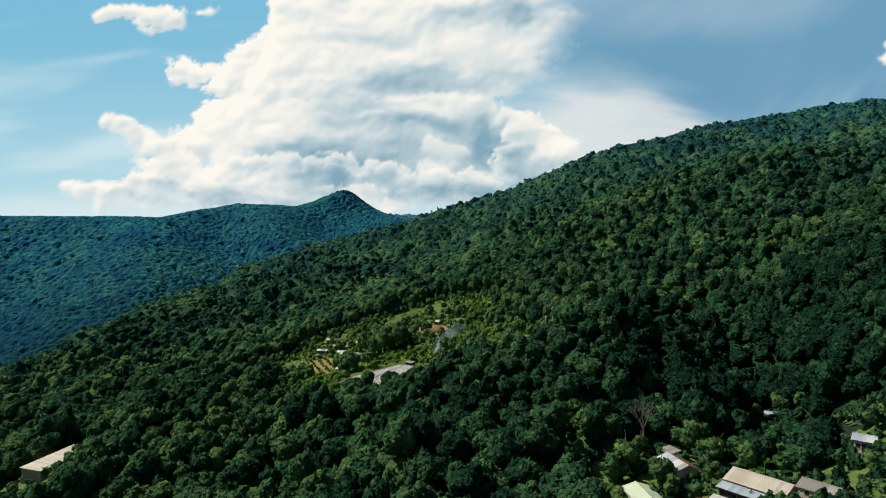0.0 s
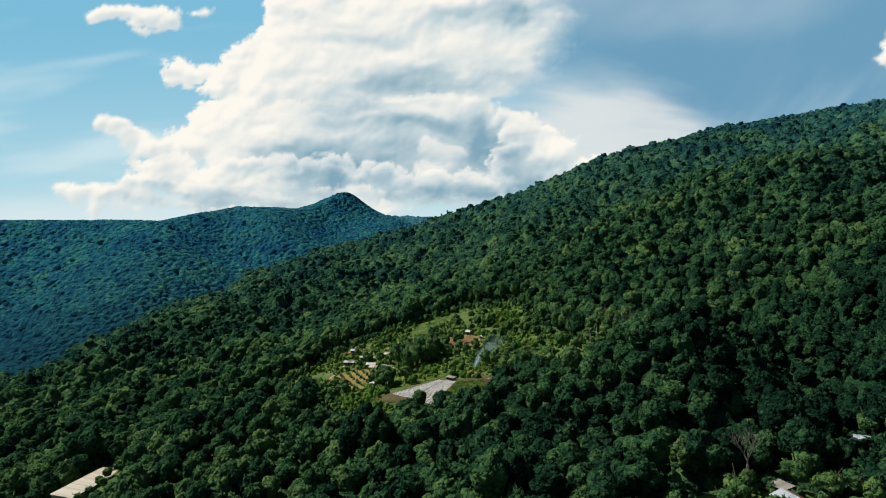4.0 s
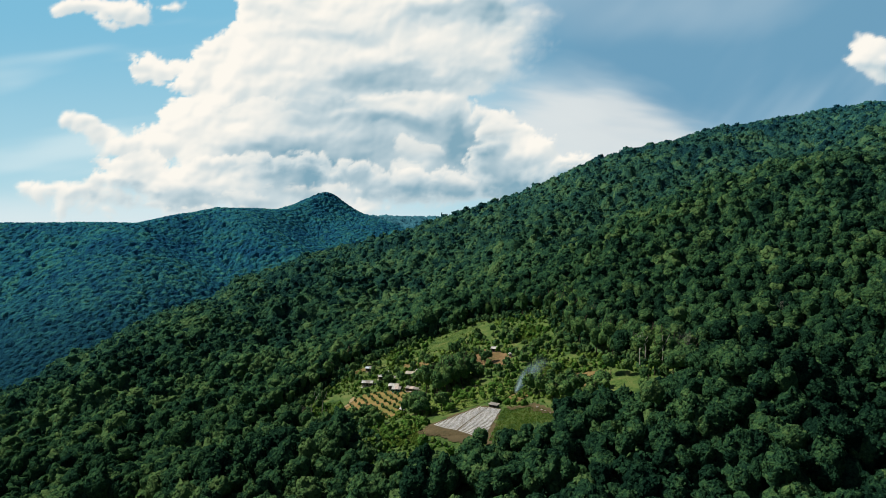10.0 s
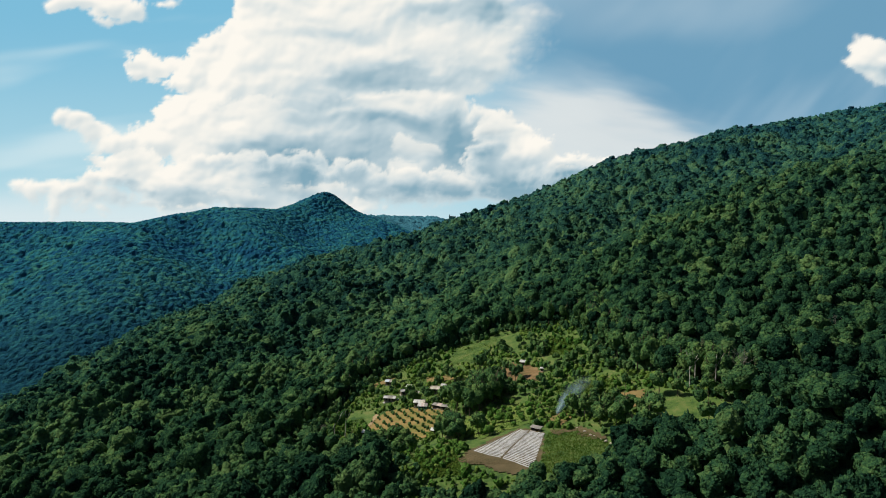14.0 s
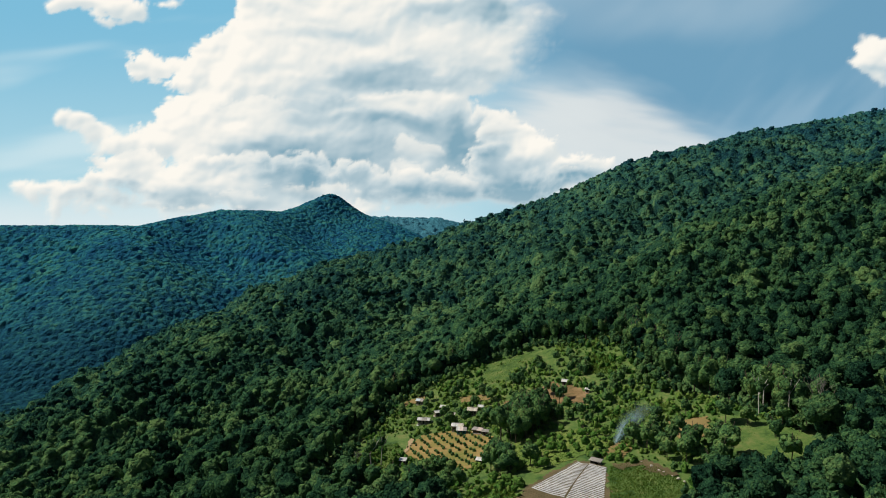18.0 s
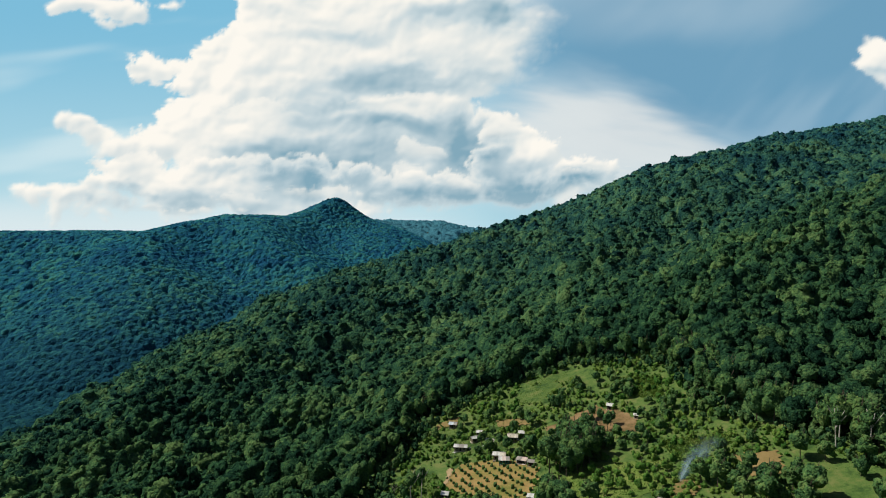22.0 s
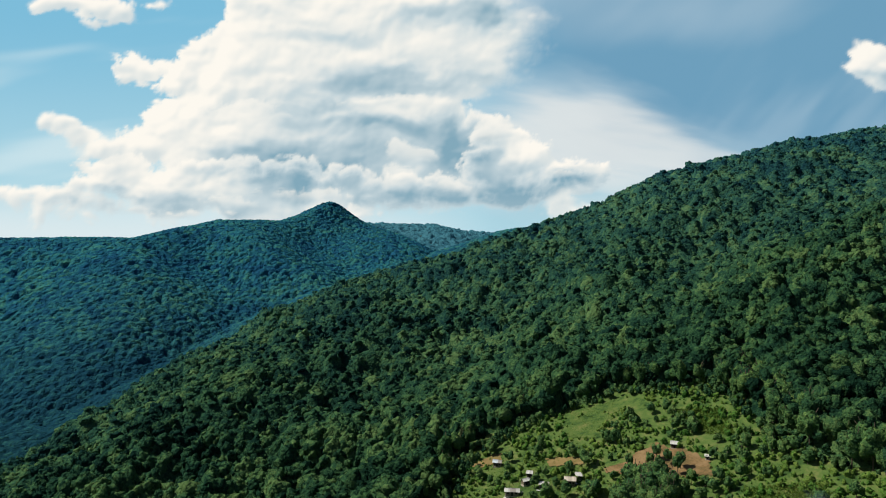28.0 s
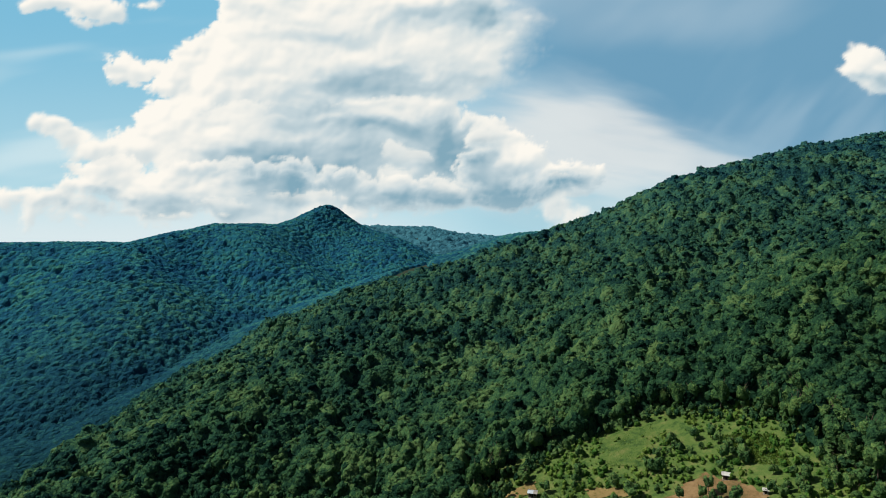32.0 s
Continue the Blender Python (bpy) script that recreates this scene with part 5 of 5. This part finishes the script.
# bare trees
def bare_tree(label, x, y, tall, seed, depth=5):
    rng = random.Random(seed)
    base = new("bare_tree")
    tagged(base, label, "tree")
    base.matrix_basis = pose(x, y, height_at(x, y), 0, 0, 0)
    top = Vector((0.2, 0.1, tall * 0.45))
    part("trunk", rod(bmesh.new(), (0, 0, -1), top, 0.34, 0.24, 8), GREY_BARK, base)
    for k in range(5):
        a = k * 1.3 + rng.random()
        way = Vector((math.cos(a), math.sin(a), rng.uniform(1.2, 2.4))).normalized()
        part("limb", limbs(bmesh.new(), rng, top * rng.uniform(0.7, 1.0), way, tall * 0.2, 0.17, depth - 2), GREY_BARK, base)


bare_tree("leafless grey tree with spreading forked branches", 57.5, 179, 15, 1, 6)
bare_tree("leafless pale tree standing out of the forest", 75, 337, 19, 2, 6)
bare_tree("thin leafless grey tree beside the grassy edge", -121, 407, 10, 3)
bare_tree("dead whitish tree on the wooded slope", 150, 380, 15, 4)


# banana plants
def banana(seed):
    rng = random.Random(seed)
    base = new("banana_plant")
    tagged(base, "banana plant with broad arching green leaves", "banana plant", "banana plants beside the houses")
    part("stem", rod(bmesh.new(), (0, 0, -0.6), (0.1, 0, 2.6), 0.17, 0.11, 8), BRIGHT_LEAF, base)
    for k in range(9):
        a, reach, up = k * 2.4 + rng.random() * 0.5, rng.uniform(1.8, 2.8), rng.uniform(0.6, 1.8)
        bm, rows = bmesh.new(), []
        for i in range(6):
            f = i / 5
            r, z = reach * f, 2.5 + up * math.sin(f * 2.5) - 0.4 * f * f
            w = 0.36 * math.sin(min(1, f * 1.1 + 0.12) * 2.9) + 0.03
            c = Vector((math.cos(a) * r, math.sin(a) * r, z))
            s = Vector((-math.sin(a), math.cos(a), 0)) * w
            rows.append([bm.verts.new(c - s + Vector((0, 0, 0.1))), bm.verts.new(c), bm.verts.new(c + s + Vector((0, 0, 0.1)))])
        for r0, r1 in zip(rows, rows[1:]):
            for q in (0, 1):
                bm.faces.new((r0[q], r0[q + 1], r1[q + 1], r1[q]))
        part("leaf", bm, BRIGHT_LEAF, base)
    return base


plant([banana(1), banana(2)], [(79.5, 156), (82, 158), (90, 161), (93, 164), (96, 162), (94, 168), (97, 170), (77, 159), (-24, 411), (-20, 413), (-15, 409), (-10, 411), (-5, 405), (-18, 405), (0, 402), (-27, 415), (-104, 484), (-101, 480)], 12, "banana plants", (0.9, 1.3))


# loose stones along the field edge
def boulder(seed, size):
    rng = np.random.default_rng(seed)
    v, f = icosphere(2)
    v = v * (0.75 + 0.35 * rng.random((len(v), 1))) * np.array((1, 0.8, 0.6)) * size
    ob = mesh_object("boulder", v, f, STONE)
    return tagged(ob, "pale rough boulder at the edge of a field", "boulder", "boulders along the field")


for k, (x, y) in enumerate(((-0.9, 334.4), (1.0, 329), (2.1, 324.3), (3.2, 322.4), (4.7, 318.2), (5.9, 315.4), (6.9, 312.5), (-4, 337.5), (-7, 345))):
    boulder(900 + k, 0.4 + 0.16 * ((k * 7) % 4)).matrix_basis = pose(x, y, height_at(x, y) + 0.7, 0, 0, k * 40)


# thin smoke of a small fire at the field's edge
def smoke(x, y):
    base = new("smoke")
    tagged(base, "thin blue-white smoke drifting up from a small fire", "smoke")
    base.matrix_basis = pose(x, y, height_at(x, y) + 0.6)
    m, nodes, links, b = material("thin_smoke")
    wisps = noise_node(nodes, links, 0.30, 6, 0.65)
    fade = nodes.new("ShaderNodeAttribute")
    fade.attribute_name = "thickness"
    thin, clear, mix = nodes.new("ShaderNodeMapRange"), nodes.new("ShaderNodeBsdfTransparent"), nodes.new("ShaderNodeMixShader")
    links.new(wisps.outputs[0], thin.inputs[0])
    thin.inputs[1].default_value, thin.inputs[2].default_value, thin.inputs[3].default_value, thin.inputs[4].default_value = 0.32, 0.74, 0.0, 0.9
    amount, glow, both = nodes.new("ShaderNodeMath"), nodes.new("ShaderNodeBsdfTranslucent"), nodes.new("ShaderNodeMixShader")
    amount.operation = "MULTIPLY"
    links.new(thin.outputs[0], amount.inputs[0])
    links.new(fade.outputs["Fac"], amount.inputs[1])
    b.inputs["Base Color"].default_value, b.inputs["Roughness"].default_value, b.inputs["Specular IOR Level"].default_value = (0.50, 0.68, 0.76, 1), 1.0, 0.0
    glow.inputs[0].default_value = (0.50, 0.68, 0.76, 1)
    both.inputs[0].default_value = 0.5
    links.new(b.outputs[0], both.inputs[1])
    links.new(glow.outputs[0], both.inputs[2])
    links.new(amount.outputs[0], mix.inputs[0])
    links.new(clear.outputs[0], mix.inputs[1])
    links.new(both.outputs[0], mix.inputs[2])
    links.new(mix.outputs[0], nodes["Material Output"].inputs[0])
    # curling veils that widen and thin out as they rise
    h, q = np.meshgrid(np.linspace(0, 1, 28), np.linspace(-1, 1, 15), indexing="ij")
    for k in range(4):
        wide = 0.8 + (6.5 + 0.9 * k) * h ** 0.8
        x0 = 14.0 * h ** 1.3 + 1.3 * h * np.sin(7 * h + 1.9 * k) + (k - 1.5) * 0.8 * h
        y0 = 2.0 * h + (k - 1.5) * 1.1 * h + 0.8 * h * np.sin(3 * q + 5 * h + k)
        v = np.stack([x0 + q * wide * 0.8, y0 + q * wide * (0.3 - 0.2 * k), 0.3 + 17 * h + 1.2 * h * np.sin(2.2 * q + 9 * h + 2 * k) - 0.5 * q * q * h], -1)
        ob = mesh_object("veil", v.reshape(-1, 3), grid_faces(*h.shape), m, base, smooth=True)
        dense = np.clip(1 - q * q, 0, 1) ** 1.5 * np.minimum(1, (1 - h) * 1.6) * np.minimum(1, h * 9 + 0.25)
        ob.data.attributes.new("thickness", "FLOAT", "POINT").data.foreach_set("value", dense.ravel().astype(np.float32))


smoke(-4.5, 355.5)
